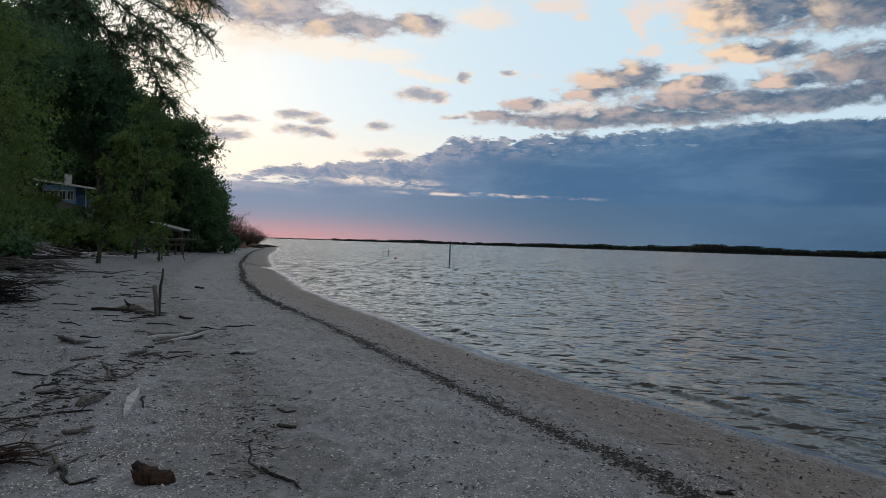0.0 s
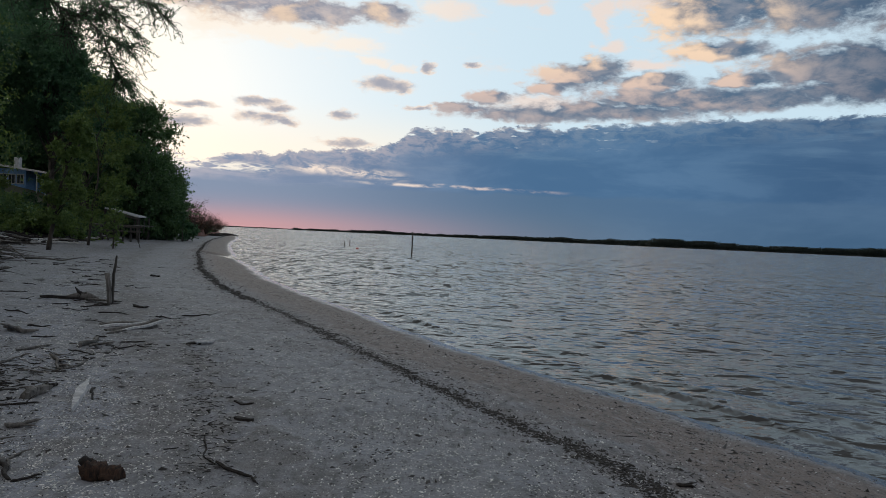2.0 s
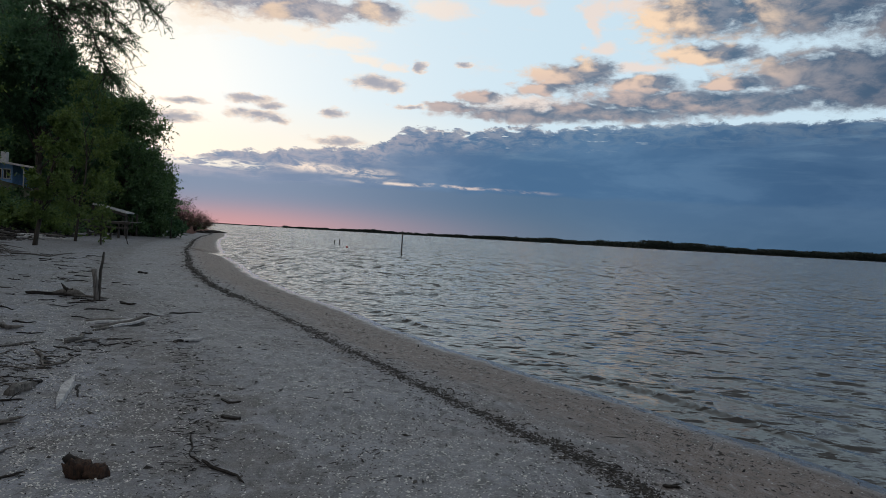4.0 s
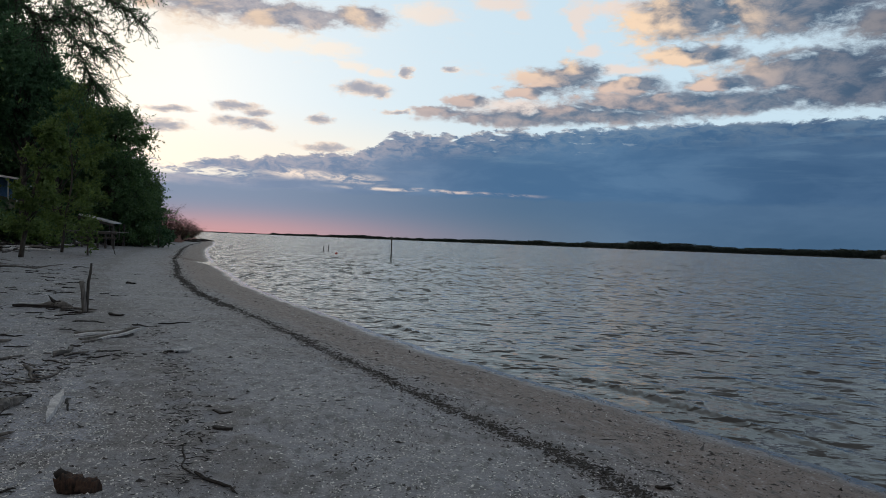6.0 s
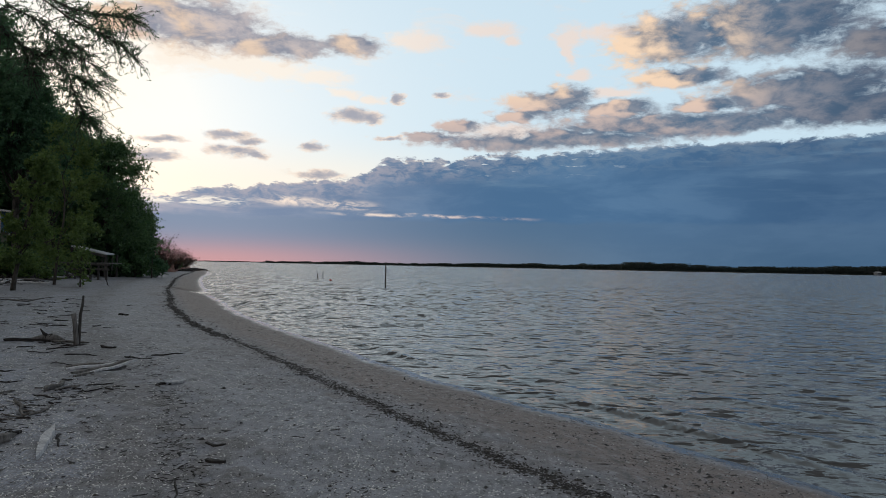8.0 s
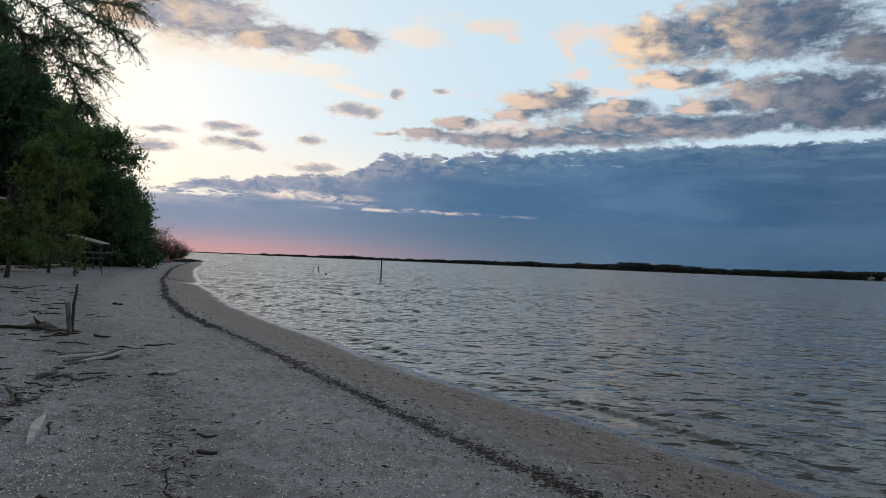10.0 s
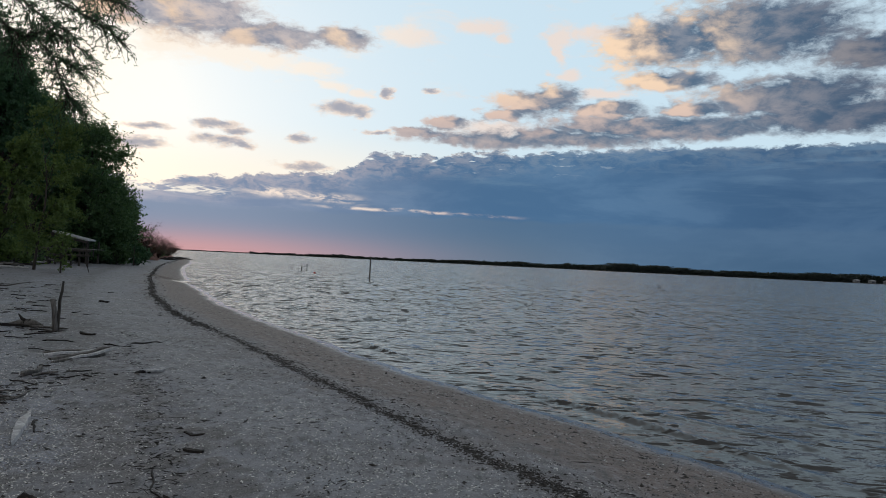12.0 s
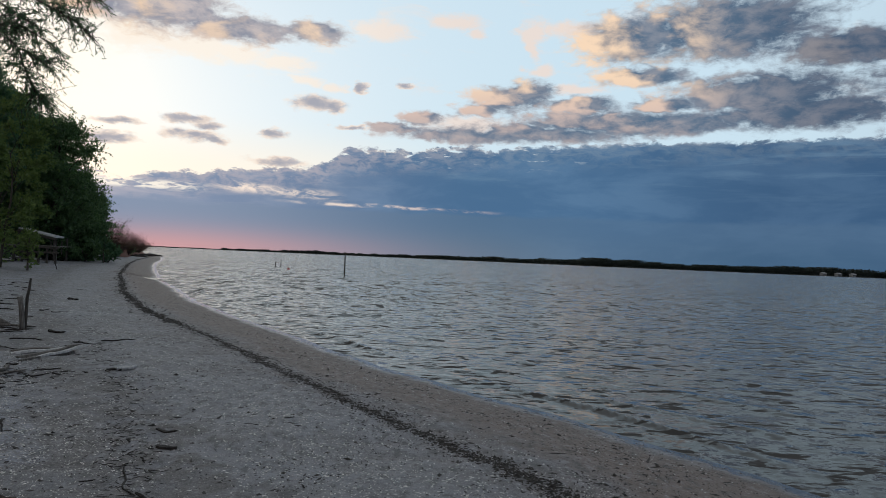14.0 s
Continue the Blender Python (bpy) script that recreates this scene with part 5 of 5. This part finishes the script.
# brush piles
def brush_pile(at, size, count, radius, seed, mat, label, main):
    rng = np.random.default_rng(seed)
    ob = thing("brush_pile", label, "brush", at=(at[0], at[1], ground_at(*at)))
    for k in range(count):
        s = rng.uniform(0, 1) ** 1.4
        c = np.array((rng.normal(0, 0.36) * size[0], rng.normal(0, 0.36) * size[1], size[2] * (0.06 + 0.75 * s)))
        w = main + rng.normal(0, 0.55)
        ln = rng.uniform(0.35, 1.0) * size[0] * 0.62
        way = np.array((math.cos(w), math.sin(w), rng.normal(0, 0.14))) * ln
        mid = c + rng.normal(0, 0.15 * ln, 3)
        a, b = c - way, c + way
        for q in (a, mid, b):
            q[2] = max(q[2], 0.015)
        r = radius * rng.uniform(0.35, 1.2)
        link_mesh("branch", *tube([a, (a + mid) / 2 + rng.normal(0, 0.03 * ln, 3), mid, (mid + b) / 2 + rng.normal(0, 0.03 * ln, 3), b], [r, r * 0.9, r * 0.75, r * 0.5, r * 0.2], 6), mat, ob)


brush_pile((-9.35, 13.9), (1.05, 1.0, 0.62), 170, 0.019, 91, DARK_WOOD, "tangled heap of dark dead branches on the sand", 0.3)
brush_pile((-2.75, 4.50), (0.50, 0.30, 0.12), 34, 0.010, 92, ROTTEN, "low bundle of thin reddish roots", 0.35)
brush_pile((-14.5, 24.0), (2.2, 1.2, 0.4), 40, 0.035, 93, DRIFT, "grey branches heaped at the driftwood line", 0.4)

# the line of old logs and branches at the foot of the shrubs
LOGS = "weathered grey log in the driftwood line at the shrubs"
rng = np.random.default_rng(17)
for k in range(185):
    y = rng.uniform(21.0, 60.0)
    back = float(np.interp(y, BACK_Y, BACK_D))
    d = back - abs(rng.normal(0.2, 1.2)) + 0.6
    x = float(np.interp(y, SHORE_Y, SHORE_X)) - d * 1.06
    w = rng.normal(0.35, 0.45)
    ln = rng.uniform(0.5, 2.3)
    r = rng.uniform(0.025, 0.10)
    stick("driftwood_log", LOGS, (x - math.cos(w) * ln / 2, y - math.sin(w) * ln / 2), (x + math.cos(w) * ln / 2, y + math.sin(w) * ln / 2),
          r, (DRIFT, DARK_WOOD, PALE_DRIFT)[int(rng.integers(0, 10)) // 4], 700 + k, 0.06, -0.6, group="driftwood line", forks=int(rng.integers(0, 3)))
stick("driftwood_stick", "thin stick leaning at the edge of the sand", (-16.3, 41.0), (-16.6, 41.2), 0.03, DARK_WOOD, 95, 0.02, 0.2, lift=0.8)

# ---------------------------------------------------------------- litter: shells, pebbles, bark, twigs
rng = np.random.default_rng(23)


def strewn(count, y_range, d_range, thin, seed):
    """Spots on the beach between two distances from the water, denser where a noise says so and nearer the viewpoint."""
    out = []
    r = np.random.default_rng(seed)
    while sum(len(o) for o in out) < count:
        y = y_range[0] * (y_range[1] / y_range[0]) ** r.uniform(0, 1, 4000)
        d = r.uniform(*d_range, 4000)
        x = np.interp(y, SHORE_Y, SHORE_X) - d * np.sqrt(1 + 0.3)
        ok = r.uniform(0, 1, 4000) < thin(x, y, d)
        out.append(np.stack([x, y], 1)[ok])
    return np.concatenate(out)[:count]


def shell_bands(x, y, d):
    v = 0.22 + 0.5 * np.clip(smooth_noise(x, y, 2.6, 31), 0, 1) + 0.5 * np.clip(smooth_noise(x * 1.7, y * 0.5, 1.8, 32), 0, 1)
    rich = np.exp(-((d - 6.4 - 0.4 * smooth_noise(x, y, 3.0, 33)) / 0.4) ** 2) + 0.6 * np.exp(-((d - 4.0) / 0.6) ** 2)
    return np.clip(v * 0.6 + rich * 0.8, 0, 1)


def litter_bands(x, y, d):
    v = 0.12 + 0.55 * np.clip(smooth_noise(x, y, 1.5, 35), 0, 1)
    return np.clip(v + 0.28 * np.exp(-((d - 1.3) / 0.6) ** 2), 0, 1)


scatter_mesh("shell_grit", strewn(46000, (3.2, 24.0), (2.4, 13.0), shell_bands, 101), 0.017, 0.0115, 0.005, rng, SHELL, "broken white shell scattered on the sand", "shells")
scatter_mesh("shell_grit", strewn(1500, (3.2, 16.0), (0.5, 2.6), litter_bands, 102), 0.016, 0.012, 0.004, rng, SHELL, "broken shell on the damp sand", "shells")
scatter_mesh("pebbles", strewn(34000, (3.2, 30.0), (0.35, 13.0), litter_bands, 103), 0.017, 0.011, 0.0045, rng, DARK_BITS, "small dark pebbles and bark on the sand", "pebbles")
scatter_mesh("bark_bits", strewn(2200, (4.5, 40.0), (0.8, 13.0), litter_bands, 104), 0.055, 0.020, 0.010, rng, DARK_BITS, "dark scraps of bark on the sand", "bark")

# the dark wrack line left by the last tide
s = rng.uniform(0, 1, 14000)
y = 3.2 * (110 / 3.2) ** s
d = np.interp(y, [3, 5, 6.2, 7.9, 8.9, 10.2, 12.1, 14.9, 18, 24.5, 37, 49, 110], [3.0, 3.0, 3.08, 3.05, 2.86, 2.7, 2.56, 2.76, 2.95, 2.74, 2.62, 2.53, 2.5])
d = d + 0.05 * smooth_noise(y * 0, y, 1.3, 36) + rng.normal(0, 0.072, len(y)) * (1 + 0.5 * smooth_noise(y * 0, y, 0.6, 37)) + (rng.uniform(0, 1, len(y)) < 0.16) * rng.normal(0, 0.25, len(y))
bend = (np.interp(y + 1.5, SHORE_Y, SHORE_X) - np.interp(y - 1.5, SHORE_Y, SHORE_X)) / 3.0
x = np.interp(y, SHORE_Y, SHORE_X) - d * np.sqrt(1 + bend * bend)
scatter_mesh("wrack_line", np.stack([x, y], 1), 0.036, 0.013, 0.009, rng, DARK_BITS, "dark line of tide wrack and bark chips", "wrack")

far = (y > 16.0) & (np.arange(len(y)) % 3 == 0)
scatter_mesh("wrack_line", np.stack([x, y], 1)[far], 0.085, 0.040, 0.020, rng, DARK_BITS, "coarse dark wrack and bark along the tide line", "wrack")

# twigs: a strand of fine debris towards the viewpoint, and the litter round the logs
t = rng.uniform(0, 1, 1500)
spots = np.stack([-0.95 - 1.5 * t - 2.2 * t ** 3 + rng.normal(0, 0.09, len(t)), 4.5 + 4.6 * t + 5.0 * t ** 3 + rng.normal(0, 0.22, len(t))], 1)
scatter_mesh("twig_litter", spots[:620], 0.045, 0.0035, 0.004, rng, DARK_BITS, "strand of fine dark twigs and rootlets", "twigs", True)
spots = strewn(1700, (4.2, 26.0), (7.6, 13.0), lambda x, y, d: np.clip(0.15 + 0.9 * smooth_noise(x, y, 1.8, 38), 0, 1), 105)
scatter_mesh("twig_litter", spots, 0.11, 0.010, 0.009, rng, DARK_BITS, "dead twigs strewn over the upper beach", "twigs", True)
spots = strewn(6500, (20.0, 66.0), (9.0, 14.5), lambda x, y, d: np.exp(-((d - np.interp(y, BACK_Y, BACK_D) + 0.6) / 1.2) ** 2), 106)
scatter_mesh("twig_litter", spots, 0.26, 0.028, 0.028, rng, DARK_BITS, "dead branches and reeds along the driftwood line", "twigs", True)
spots = strewn(420, (4.6, 10.5), (8.4, 11.0), lambda x, y, d: np.clip(0.2 + 0.9 * smooth_noise(x, y, 1.4, 39), 0, 1), 107)
scatter_mesh("twig_litter", spots, 0.20, 0.016, 0.014, rng, DARK_BITS, "dead twigs heaped in a loose drift on the sand", "twigs", True)

t = rng.uniform(0, 1, 320)
spots = np.stack([np.interp(5.0 + 4.3 * t, DRIFT_Y, DRIFT_X) + rng.normal(0.1, 0.22, len(t)), 5.0 + 4.3 * t], 1)
scatter_mesh("twig_litter", spots, 0.065, 0.009, 0.007, rng, DARK_BITS, "small broken twigs among the drifted branches", "twigs", True)

# foam flecks where the swash turns
s = rng.uniform(0, 1, 5200)
y = 4.0 * (90 / 4.0) ** s
d = rng.choice((-0.10, -0.55), len(y), p=(0.72, 0.28)) + 0.16 * smooth_noise(y * 0, y, 2.2, 41) + rng.normal(0, 0.03, len(y))
ok = rng.uniform(0, 1, len(y)) < np.clip(0.25 + 0.9 * smooth_noise(y * 0, y, 1.6, 42), 0, 1)
x = np.interp(y, SHORE_Y, SHORE_X) - d * np.sqrt(1 + 0.3)
spots = np.stack([x, y], 1)[ok]
foam = scatter_mesh("foam", spots, 0.026, 0.012, 0.005, rng, FOAM, "white foam flecks along the water's edge", "foam")
foam.location.z = 0.012

for k in range(9):
    x, y = -33.0 - 1.05 * k + rng.uniform(-0.6, 0.6), 108 + 5.0 * k
    stick("driftwood_log", "dark fallen log on the sand below the clay bank", (x - 1.0, y), (x + rng.uniform(1.2, 2.6), y + rng.uniform(-0.5, 0.5)), rng.uniform(0.08, 0.16), DARK_WOOD, 880 + k, 0.06, 0.0, group="fallen logs", forks=2)
